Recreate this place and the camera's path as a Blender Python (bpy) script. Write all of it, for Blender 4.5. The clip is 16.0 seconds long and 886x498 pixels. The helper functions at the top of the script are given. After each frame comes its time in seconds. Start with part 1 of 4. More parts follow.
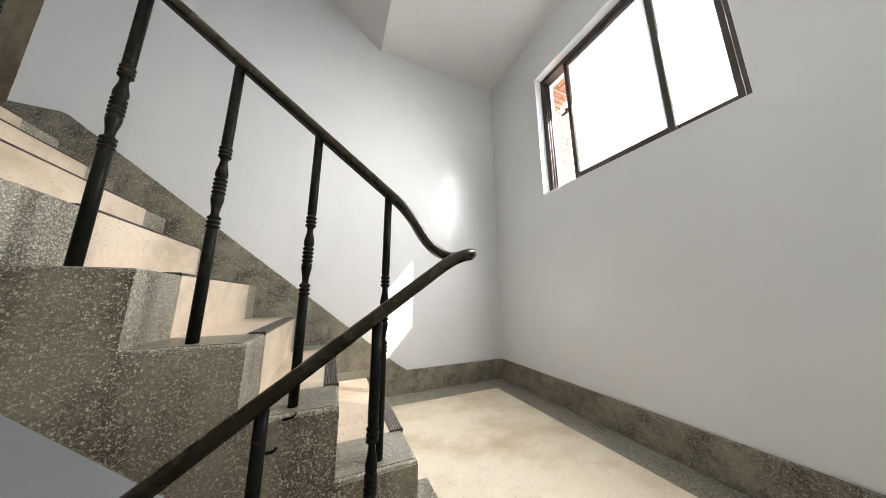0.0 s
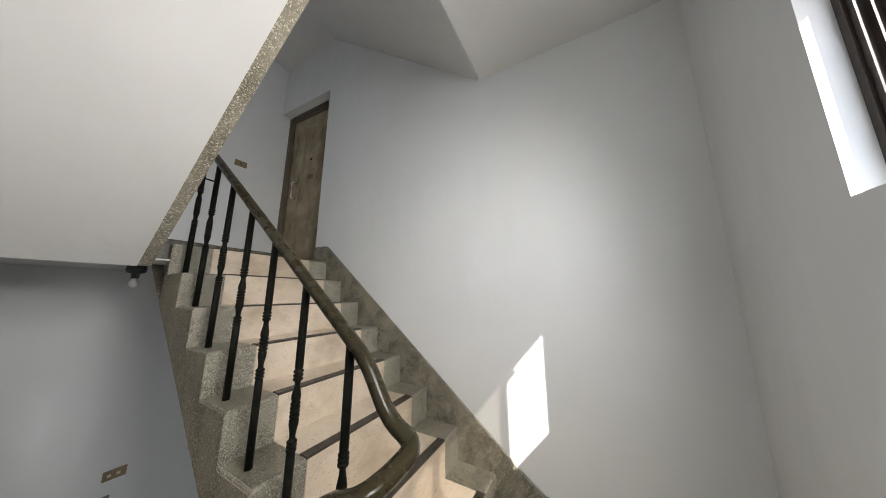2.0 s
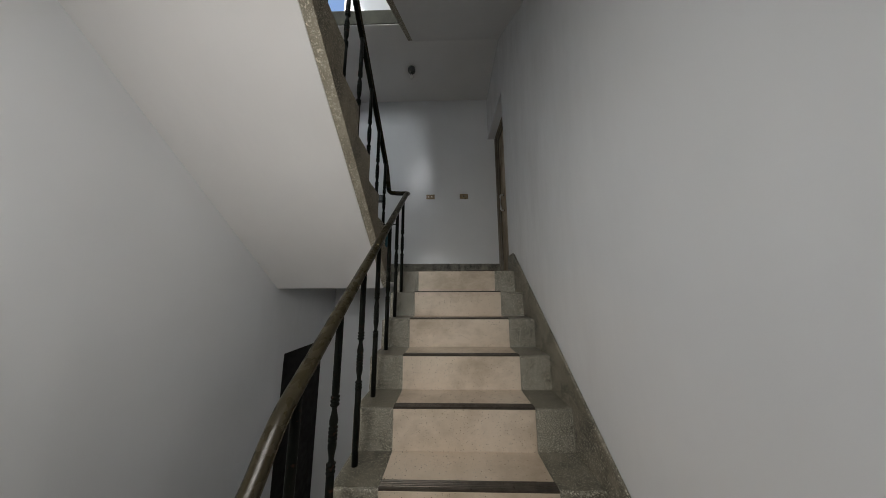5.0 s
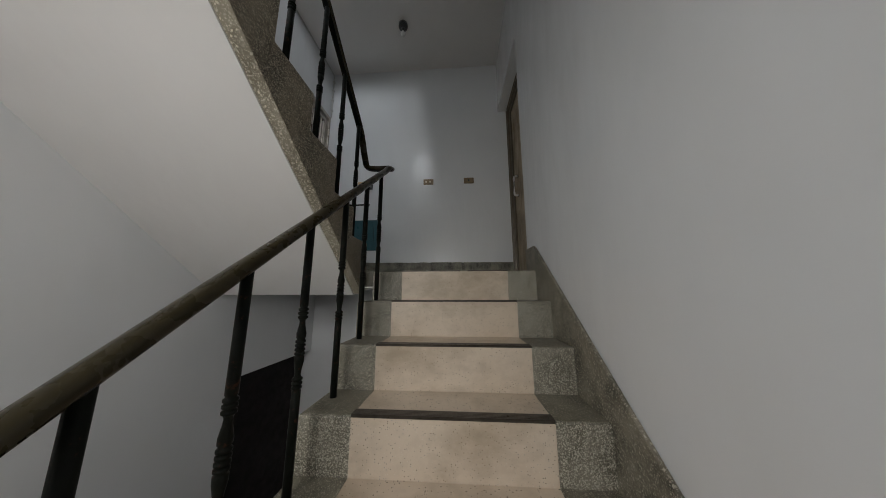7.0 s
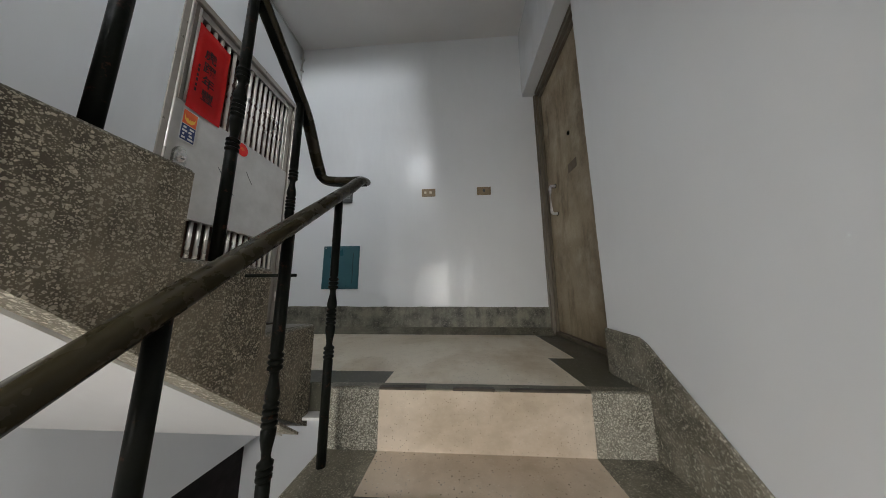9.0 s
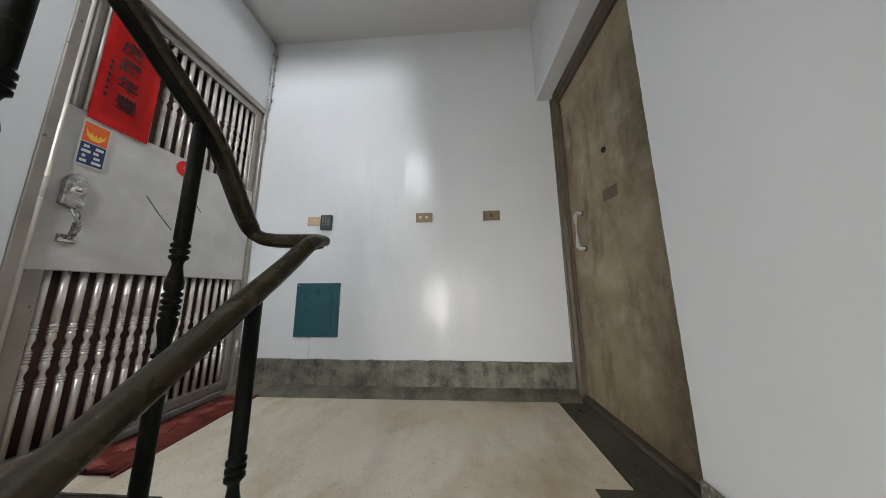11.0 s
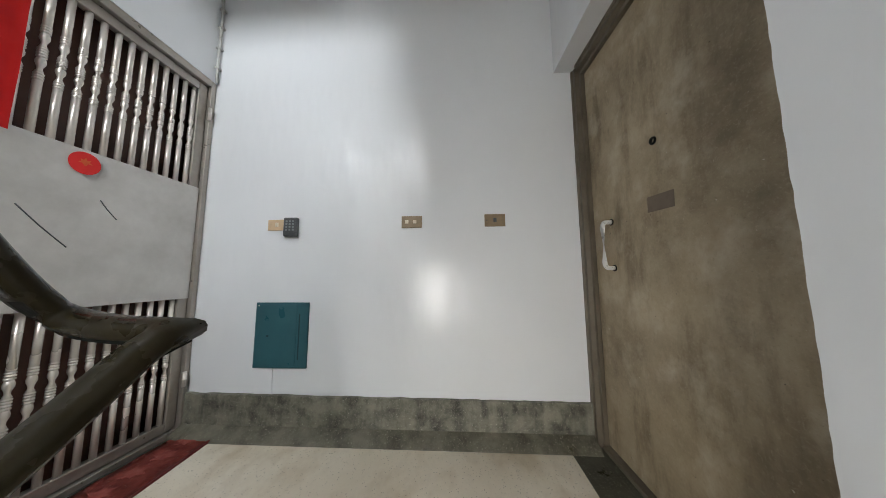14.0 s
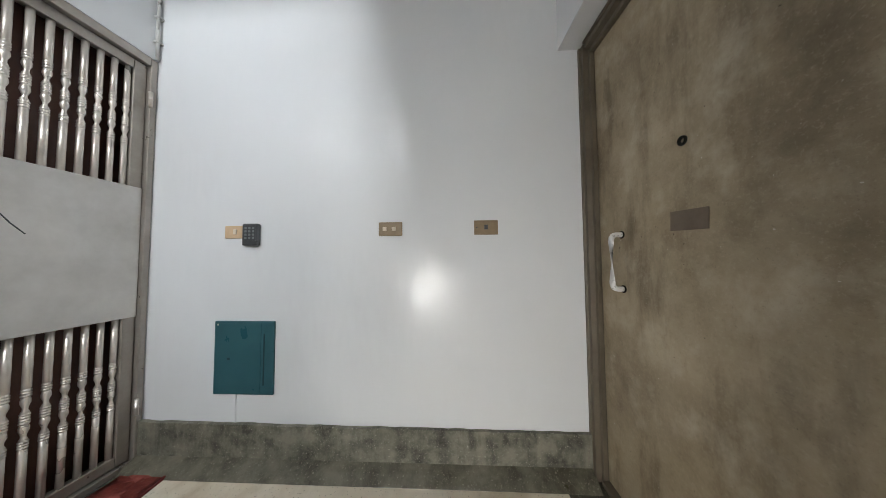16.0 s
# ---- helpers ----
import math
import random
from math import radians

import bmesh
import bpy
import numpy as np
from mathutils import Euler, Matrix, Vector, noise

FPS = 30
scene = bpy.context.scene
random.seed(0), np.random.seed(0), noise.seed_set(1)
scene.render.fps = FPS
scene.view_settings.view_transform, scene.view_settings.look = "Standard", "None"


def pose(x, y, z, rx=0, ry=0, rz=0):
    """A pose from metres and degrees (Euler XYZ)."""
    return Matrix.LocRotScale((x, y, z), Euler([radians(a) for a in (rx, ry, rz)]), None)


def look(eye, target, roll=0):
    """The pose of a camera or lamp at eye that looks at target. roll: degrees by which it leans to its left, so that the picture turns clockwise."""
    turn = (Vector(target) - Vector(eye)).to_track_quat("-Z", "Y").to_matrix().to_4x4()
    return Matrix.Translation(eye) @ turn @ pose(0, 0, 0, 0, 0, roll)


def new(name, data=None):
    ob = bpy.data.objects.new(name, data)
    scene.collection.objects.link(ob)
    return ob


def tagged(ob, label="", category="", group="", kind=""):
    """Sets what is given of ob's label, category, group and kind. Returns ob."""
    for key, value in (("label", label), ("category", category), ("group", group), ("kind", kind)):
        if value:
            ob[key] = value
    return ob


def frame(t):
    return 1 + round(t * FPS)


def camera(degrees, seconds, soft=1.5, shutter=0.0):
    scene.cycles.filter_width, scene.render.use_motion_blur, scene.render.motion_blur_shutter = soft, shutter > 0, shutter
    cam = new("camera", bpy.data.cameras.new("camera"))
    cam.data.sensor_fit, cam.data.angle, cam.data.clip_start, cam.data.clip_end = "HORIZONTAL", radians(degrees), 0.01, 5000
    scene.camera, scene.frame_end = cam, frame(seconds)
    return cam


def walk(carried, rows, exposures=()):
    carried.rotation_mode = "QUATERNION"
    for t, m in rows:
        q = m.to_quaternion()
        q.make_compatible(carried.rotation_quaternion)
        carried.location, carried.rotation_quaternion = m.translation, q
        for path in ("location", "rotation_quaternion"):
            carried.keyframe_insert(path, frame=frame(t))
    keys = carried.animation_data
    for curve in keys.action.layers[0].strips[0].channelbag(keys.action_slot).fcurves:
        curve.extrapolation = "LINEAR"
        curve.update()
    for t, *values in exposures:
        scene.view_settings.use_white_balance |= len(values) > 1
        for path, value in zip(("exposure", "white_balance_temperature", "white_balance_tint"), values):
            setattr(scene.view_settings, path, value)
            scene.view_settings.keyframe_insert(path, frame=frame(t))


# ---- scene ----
cam = camera(121.2, 16.0, soft=0.55)
PATH = [
    (0, (-0.275, -1.885, 0.672), (0.513, -0.085, 1.049), -0.2),
    (0.5, (-0.054, -1.84, 0.782), (0.31, 0.091, 1.151), -0.1),
    (1, (0.127, -1.813, 0.931), (0.036, 0.153, 1.287), 0.1),
    (1.5, (0.335, -1.752, 1.081), (-0.187, 0.144, 1.448), 0.1),
    (2, (0.518, -1.57, 1.179), (-0.435, 0.151, 1.537), 0.1),
    (2.5, (0.644, -1.482, 1.236), (-0.679, -0.027, 1.598), 0.0),
    (3, (0.702, -1.325, 1.266), (-0.927, -0.223, 1.63), -0.1),
    (3.5, (0.71, -1.072, 1.274), (-1.126, -0.369, 1.639), 0.1),
    (4, (0.731, -0.858, 1.266), (-1.219, -0.591, 1.624), 0.1),
    (6.5, (0.16, -0.489, 1.339), (-1.806, -0.624, 1.682), -0.2),
    (7, (-0.017, -0.491, 1.34), (-1.982, -0.626, 1.689), -0.1),
    (7.5, (-0.203, -0.526, 1.363), (-2.168, -0.666, 1.706), -0.4),
    (8, (-0.446, -0.515, 1.56), (-2.412, -0.646, 1.902), -0.2),
    (8.5, (-0.621, -0.58, 1.65), (-2.588, -0.705, 1.993), -0.2),
    (9, (-0.752, -0.598, 1.794), (-2.718, -0.726, 2.138), -0.3),
    (9.5, (-0.907, -0.561, 1.941), (-2.873, -0.688, 2.286), -0.3),
    (10, (-1.019, -0.6, 2.053), (-2.985, -0.719, 2.402), -0.5),
    (12.5, (-1.145, -0.62, 2.18), (-3.12, -0.738, 2.469), -0.3),
    (13, (-1.26, -0.565, 2.264), (-3.24, -0.674, 2.528), -0.4),
    (13.5, (-1.348, -0.539, 2.365), (-3.331, -0.652, 2.602), -0.3),
    (14, (-1.387, -0.598, 2.347), (-3.374, -0.704, 2.554), -0.3),
    (14.5, (-1.398, -0.616, 2.35), (-3.388, -0.714, 2.531), -0.4),
    (15, (-1.406, -0.637, 2.356), (-3.397, -0.739, 2.513), -0.3),
    (15.5, (-1.472, -0.6, 2.34), (-3.466, -0.695, 2.472), -0.2),
    (16, (-1.564, -0.534, 2.497), (-3.56, -0.624, 2.586), -0.4),
]
EXPOSURES = [(0.0, 2.85), (1.5, 2.42), (2.5, 2.1), (3.0, 1.8), (3.5, 1.42), (4.2, 1.3), (7.0, 1.34), (8.0, 1.9), (8.5, 2.05), (10.0, 2.76), (12.5, 2.93), (14.5, 3.05), (16.0, 3.08)]
walk(cam, [(t, look(eye, target, roll)) for t, eye, target, roll in PATH], EXPOSURES)

# ---- plan, in metres ----
R, T = 0.185, 0.2335           # riser and run of the flights along the stair wall
F = 2.86                       # storey height below
FU = 2.945                     # storey height above
LAND = 8 * R                   # upper landing over the half landing
R3 = (F - LAND) / 8            # riser of the flights along the far wall
XB, XW = -2.815, 1.1           # back wall, window wall
YL = -2.145                    # far side wall; the stair wall is y = 0
YA, YC = -1.06, -1.135         # open edges of the two flights
X3, T3, R3U = -1.671, 0.2397, 0.1803   # first riser, run and riser of the flight that goes on up
X1 = -1.636                    # first riser of the flight from below
XD = -1.85                    # end of the stair wall at the flat door
HEAD_BACK, HEAD_FRONT = 2.078, 2.032   # flat door opening over the landing, at its two ends
WY0, WY1, WZ0, WZ1 = -1.613, -0.6, 1.41, 2.393

# ---- world and light ----
SUN_WAY = Vector((-1.35, 1.0, -1.60)).normalized()
world = bpy.data.worlds.new("world")
scene.world = world
world.use_nodes = True
wn = world.node_tree.nodes
sky = wn.new("ShaderNodeTexSky")
sky.sky_type, sky.sun_disc = "NISHITA", False
sky.sun_elevation, sky.sun_rotation = radians(43.7), radians(126)
wn["Background"].inputs["Strength"].default_value = 0.12
world.node_tree.links.new(sky.outputs["Color"], wn["Background"].inputs["Color"])

sun = new("sun", bpy.data.lights.new("sun", "SUN"))
sun.data.energy, sun.data.angle, sun.data.color = 5.0, radians(0.5), (1.0, 0.95, 0.87)
sun.matrix_world = look(-SUN_WAY * 20, (0, 0, 0))


def window_light(z, y0, y1, watts, colour, tilt=25.0, strips=3, spread=138):
    """Daylight falling in through a frosted sash, in strips that lean towards the floor as sky light does."""
    ym, h = (y0 + y1) / 2, 0.84 / strips
    for k in range(strips):
        lamp = new("window_light", bpy.data.lights.new("window_light", "AREA"))
        lamp.data.shape, lamp.data.size, lamp.data.size_y = "RECTANGLE", y1 - y0, h
        lamp.data.energy, lamp.data.color, lamp.data.spread = watts * (y1 - y0) / strips, colour, radians(spread)
        zc = z + 1.505 + (k + 0.5) * h
        lamp.matrix_world = look((XW + 0.042, ym, zc), (XW - 2, ym, zc - 2 * math.tan(radians(tilt))))


WARM, COOL = (1.0, 0.97, 0.93), (0.92, 0.96, 1.0)
window_light(0, -1.305, -0.868, 8.1, WARM)
window_light(0, -1.575, -1.385, 8.1, WARM)
for z, y1, watts, tilt in ((FU, -0.63, 12.4, 14.0), (-F, -0.868, 2.4, 0.0)):
    window_light(z, -1.575, y1, watts, COOL, tilt, 1, 150)


# ---- materials ----
def material(name, rough=0.5, metal=0.0):
    m = bpy.data.materials.new(name)
    m.use_nodes = True
    n, l = m.node_tree.nodes, m.node_tree.links
    p = n["Principled BSDF"]
    p.inputs["Roughness"].default_value, p.inputs["Metallic"].default_value = rough, metal
    return m, n, l, p


def coords(n, l, scale=(1, 1, 1)):
    geo = n.new("ShaderNodeNewGeometry")
    mp = n.new("ShaderNodeMapping")
    mp.inputs["Scale"].default_value = scale
    l.new(geo.outputs["Position"], mp.inputs["Vector"])
    return mp.outputs["Vector"]


def noise_tex(n, l, vec, scale, detail=4.0, rough=0.55):
    t = n.new("ShaderNodeTexNoise")
    t.inputs["Scale"].default_value, t.inputs["Detail"].default_value, t.inputs["Roughness"].default_value = scale, detail, rough
    l.new(vec, t.inputs["Vector"])
    return t.outputs["Fac"]


def ramp(n, l, fac, stops):
    r = n.new("ShaderNodeValToRGB")
    e = r.color_ramp.elements
    while len(e) < len(stops):
        e.new(0.5)
    for k, (pos, c) in enumerate(stops):
        e[k].position = pos
        e[k].color = (*c, 1) if len(c) == 3 else c
    l.new(fac, r.inputs["Fac"])
    return r.outputs["Color"]


def mix(n, l, fac, a, b, mode="MIX"):
    x = n.new("ShaderNodeMix")
    x.data_type, x.blend_type = "RGBA", mode
    for sock, v in ((x.inputs[0], fac), (x.inputs[6], a), (x.inputs[7], b)):
        if isinstance(v, (int, float)):
            sock.default_value = v
        elif isinstance(v, tuple):
            sock.default_value = (*v, 1)
        else:
            l.new(v, sock)
    return x.outputs[2]


def bump(n, l, p, height, strength=0.2, dist=0.002):
    b = n.new("ShaderNodeBump")
    b.inputs["Strength"].default_value, b.inputs["Distance"].default_value = strength, dist
    l.new(height, b.inputs["Height"])
    l.new(b.outputs["Normal"], p.inputs["Normal"])


def grey(v):
    return (v, v, v)


def paint_material(name, low, high, rough=0.34, wave=0.5):
    """Roller paint over hand-laid plaster: slow waves, fine orange peel, faint tone changes."""
    m, n, l, p = material(name, rough)
    p.inputs["Specular IOR Level"].default_value = 0.38
    v = coords(n, l)
    l.new(ramp(n, l, noise_tex(n, l, v, 1.3, 3), [(0.25, low), (0.75, high)]), p.inputs["Base Color"])
    b1, b2 = n.new("ShaderNodeBump"), n.new("ShaderNodeBump")
    b1.inputs["Strength"].default_value, b1.inputs["Distance"].default_value = wave, 0.03
    b2.inputs["Strength"].default_value, b2.inputs["Distance"].default_value = 0.12, 0.001
    l.new(noise_tex(n, l, coords(n, l, (1.5, 1.5, 0.55)), 2.6, 3, 0.45), b1.inputs["Height"])
    l.new(noise_tex(n, l, v, 150, 2), b2.inputs["Height"])
    l.new(b1.outputs["Normal"], b2.inputs["Normal"])
    l.new(b2.outputs["Normal"], p.inputs["Normal"])
    return m


def terrazzo_material(name, matrix_a, matrix_b, chip, chip_scale, amount, rough=0.55, streak=0.5, relief=0.25, blot_scale=5.0, drip=(12, 12, 1.1), film=0.0, least=0.0):
    """Cement with two sizes of broken stone chips, blotched and streaked with damp."""
    m, n, l, p = material(name, rough)
    v = coords(n, l)
    warp = n.new("ShaderNodeTexNoise")
    warp.inputs["Scale"].default_value, warp.inputs["Detail"].default_value = chip_scale * 0.7, 2
    l.new(v, warp.inputs["Vector"])
    sc = n.new("ShaderNodeVectorMath")
    sc.operation = "SCALE"
    sc.inputs["Scale"].default_value = 1.1 / chip_scale
    l.new(warp.outputs["Color"], sc.inputs[0])
    off = n.new("ShaderNodeVectorMath")
    off.operation = "ADD"
    l.new(v, off.inputs[0])
    l.new(sc.outputs[0], off.inputs[1])
    blot = noise_tex(n, l, v, blot_scale, 6, 0.7)
    base = ramp(n, l, blot, [(0.38, matrix_a), (0.62, matrix_b)])
    down = noise_tex(n, l, coords(n, l, drip), 1.0, 4, 0.6)
    col = mix(n, l, ramp(n, l, down, [(0.48, grey(0)), (0.78, grey(streak))]), base, tuple(c * 1.45 for c in matrix_b))
    col = mix(n, l, ramp(n, l, down, [(0.30, grey(streak * 0.8)), (0.46, grey(0))]), col, tuple(c * 0.8 for c in matrix_a))
    heights = []
    for scale, share, tone in ((chip_scale, amount, 1.0), (chip_scale * 2.1, amount * 1.1, 0.78)):
        vo = n.new("ShaderNodeTexVoronoi")
        vo.inputs["Scale"].default_value = scale
        l.new(off.outputs[0], vo.inputs["Vector"])
        sep = n.new("ShaderNodeSeparateColor")
        l.new(vo.outputs["Color"], sep.inputs[0])
        less = n.new("ShaderNodeMath")
        less.operation = "SUBTRACT"
        less.use_clamp = True
        l.new(ramp(n, l, sep.outputs[0], [(1 - share, grey(least)), (1.0, grey(0.62))]), less.inputs[0])
        l.new(vo.outputs["Distance"], less.inputs[1])
        fac = ramp(n, l, less.outputs[0], [(0.0, grey(0)), (0.05, grey(0.92))])
        shade = ramp(n, l, sep.outputs[1], [(0.0, tuple(c * tone * 0.6 for c in chip)), (1.0, tuple(min(c * tone * 1.15, 1) for c in chip))])
        col = mix(n, l, fac, col, shade)
        heights.append(fac)
    if film:
        # cement smeared over the chips in patches and runs
        worn = mix(n, l, 0.28, down, noise_tex(n, l, v, blot_scale * 2.2, 5, 0.65))
        col = mix(n, l, ramp(n, l, worn, [(0.46, grey(0)), (0.58, grey(film))]), col, mix(n, l, 0.4, base, tuple(c * 1.3 for c in matrix_b)))
    l.new(col, p.inputs["Base Color"])
    l.new(ramp(n, l, blot, [(0.3, grey(rough - 0.1)), (0.7, grey(rough + 0.12))]), p.inputs["Roughness"])
    bump(n, l, p, mix(n, l, 0.45, heights[0], noise_tex(n, l, v, 160, 3)), relief, 0.002)
    return m


def pale_material(name, a, b, stain, rough=0.4, big=3.0, drag=(1.5, 1.5, 1.5), specks=1.0):
    """Cast cream terrazzo: fine dark and light specks, brown worn patches."""
    m, n, l, p = material(name, rough)
    v = coords(n, l)
    base = ramp(n, l, noise_tex(n, l, v, big, 5, 0.6), [(0.3, a), (0.66, b), (0.95, stain)])
    vo = n.new("ShaderNodeTexVoronoi")
    vo.inputs["Scale"].default_value = 150
    l.new(v, vo.inputs["Vector"])
    sep = n.new("ShaderNodeSeparateColor")
    l.new(vo.outputs["Color"], sep.inputs[0])
    less = n.new("ShaderNodeMath")
    less.operation, less.use_clamp = "SUBTRACT", True
    l.new(ramp(n, l, sep.outputs[0], [(0.0, grey(0.06)), (1.0, grey(0.46))]), less.inputs[0])
    l.new(vo.outputs["Distance"], less.inputs[1])
    dots = ramp(n, l, less.outputs[0], [(0.0, grey(0)), (0.08, grey(1))])
    dark = mix(n, l, 1.0, dots, ramp(n, l, sep.outputs[1], [(0.70, grey(0)), (0.78, grey(specks))]), "MULTIPLY")
    light = mix(n, l, 1.0, dots, ramp(n, l, sep.outputs[2], [(0.66, grey(0)), (0.76, grey(0.5 * specks))]), "MULTIPLY")
    col = mix(n, l, light, mix(n, l, dark, base, tuple(c * 0.28 for c in stain)), (0.72, 0.68, 0.6))
    mottle = noise_tex(n, l, v, 17, 5, 0.7)
    col = mix(n, l, ramp(n, l, mottle, [(0.50, grey(0)), (0.72, grey(0.3))]), col, tuple(c * 0.75 for c in b))
    smear = noise_tex(n, l, coords(n, l, drag), 2.2, 5, 0.62)
    col = mix(n, l, ramp(n, l, smear, [(0.46, grey(0)), (0.70, grey(0.75))]), col, stain)
    l.new(col, p.inputs["Base Color"])
    l.new(ramp(n, l, smear, [(0.3, grey(rough - 0.03)), (0.75, grey(rough + 0.08))]), p.inputs["Roughness"])
    bump(n, l, p, noise_tex(n, l, v, 120, 3), 0.12, 0.002)
    return m


def blotched(name, a, b, rough, metal=0.0, scale=6.0, spots=None, relief=0.1, fine=90, shine=0.5):
    m, n, l, p = material(name, rough, metal)
    p.inputs["Specular IOR Level"].default_value = shine
    v = coords(n, l)
    col = ramp(n, l, noise_tex(n, l, v, scale, 5, 0.65), [(0.3, a), (0.7, b)])
    if spots:
        col = mix(n, l, ramp(n, l, noise_tex(n, l, v, scale * 2.6, 5, 0.7), [(0.60, grey(0)), (0.68, grey(0.85))]), col, spots)
    l.new(col, p.inputs["Base Color"])
    l.new(ramp(n, l, noise_tex(n, l, v, scale * 3, 4), [(0.3, grey(max(rough - 0.1, 0.05))), (0.7, grey(rough + 0.1))]), p.inputs["Roughness"])
    bump(n, l, p, noise_tex(n, l, v, fine, 3), relief, 0.002)
    return m


WALL = paint_material("white_gloss_paint", (0.69, 0.705, 0.72), (0.75, 0.765, 0.78), 0.225, 0.40)
CEIL = paint_material("white_ceiling_paint", (0.70, 0.69, 0.68), (0.76, 0.75, 0.74), 0.55, 0.4)
TERRAZZO = terrazzo_material("grey_terrazzo", (0.082, 0.075, 0.054), (0.225, 0.207, 0.162), (0.57, 0.54, 0.45), 200, 0.92, 0.45, 0.12, 0.3, 7.0, least=0.14)
TERRAZZO_SIDE = terrazzo_material("weathered_terrazzo", (0.066, 0.054, 0.035), (0.235, 0.20, 0.145), (0.66, 0.59, 0.46), 198, 0.82, 0.6, 0.85, 0.28, 4.5, (11, 11, 0.45), 0.32, 0.06)
PEBBLE = terrazzo_material("rough_pebble_dash", (0.16, 0.14, 0.10), (0.30, 0.27, 0.21), (0.66, 0.61, 0.50), 120, 1.0, 0.7, 0.2, 0.8, 5.0)
# Up-facing copy of the grey terrazzo, dulled as grazing light leaves it.
TREAD_EDGE = terrazzo_material("worn_dimmed_terrazzo", (0.085, 0.077, 0.056), (0.225, 0.207, 0.158), (0.42, 0.39, 0.315), 200, 0.8, 0.36, 0.0, 0.15, 6.0)
CEMENT = terrazzo_material("stained_cement", (0.042, 0.041, 0.030), (0.22, 0.21, 0.165), (0.36, 0.345, 0.29), 170, 0.3, 0.55, 0.5, 0.3, 9.0)
SKIRT = terrazzo_material("chipped_skirting_terrazzo", (0.050, 0.045, 0.031), (0.235, 0.213, 0.163), (0.46, 0.43, 0.35), 165, 0.75, 0.5, 0.3, 0.35, 8.0)
FILLET = terrazzo_material("smeared_cement_fillet", (0.062, 0.058, 0.040), (0.19, 0.178, 0.135), (0.25, 0.235, 0.185), 150, 0.25, 0.36, 0.3, 0.12, 6.0)
CEMENT_FLOOR = terrazzo_material("polished_dark_terrazzo", (0.038, 0.037, 0.025), (0.10, 0.096, 0.070), (0.15, 0.145, 0.11), 130, 0.4, 0.34, 0.0, 0.08, 4.0)
PALE = pale_material("cream_terrazzo", (0.67, 0.57, 0.46), (0.59, 0.49, 0.38), (0.34, 0.265, 0.18), 0.42, 3.0, (1.5, 1.5, 2.2), 0.95)
PALE_FLOOR = pale_material("cream_landing_terrazzo", (0.84, 0.77, 0.645), (0.76, 0.675, 0.535), (0.47, 0.35, 0.20), 0.34, 1.8, (1.0, 1.5, 1.0), 0.5)
STRIP = blotched("bronze_tread_strip", (0.050, 0.042, 0.034), (0.095, 0.080, 0.065), 0.36, 0.6, 20)
RAIL = blotched("dark_olive_plastic", (0.021, 0.017, 0.009), (0.034, 0.028, 0.014), 0.27, 0.0, 7, (0.016, 0.011, 0.007), 0.1, 60, 0.22)
IRON = blotched("dark_painted_iron", (0.006, 0.007, 0.006), (0.012, 0.013, 0.010), 0.38, 0.0, 16, (0.06, 0.026, 0.016), 0.3, 90, 0.07)
STEEL = blotched("stainless_steel", (0.68, 0.63, 0.57), (0.76, 0.71, 0.645), 0.34, 0.6, 1.2, None, 0.0)
STEEL_DULL = blotched("scuffed_stainless_sheet", (0.54, 0.52, 0.49), (0.70, 0.68, 0.65), 0.42, 0.15, 5, None, 0.04)
STEEL_FRAME = blotched("dull_steel_frame", (0.30, 0.27, 0.235), (0.42, 0.385, 0.34), 0.36, 0.5, 6, None, 0.03)
SATIN = blotched("satin_aluminium", (0.70, 0.69, 0.67), (0.80, 0.79, 0.77), 0.32, 0.3, 20, None, 0.03)
CHROME = blotched("worn_chrome", (0.20, 0.20, 0.18), (0.70, 0.69, 0.66), 0.22, 0.9, 38, None, 0.25, 120)
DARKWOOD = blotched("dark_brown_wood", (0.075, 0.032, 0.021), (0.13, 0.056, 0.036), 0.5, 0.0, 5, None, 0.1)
# Near-black brown laid over leaf, frame and handle of the lower-floor doors.
NEAR_BLACK = blotched("near_black_brown", (0.006, 0.004, 0.004), (0.012, 0.008, 0.007), 0.6, 0.0, 5, None, 0.1, 90, 0.2)


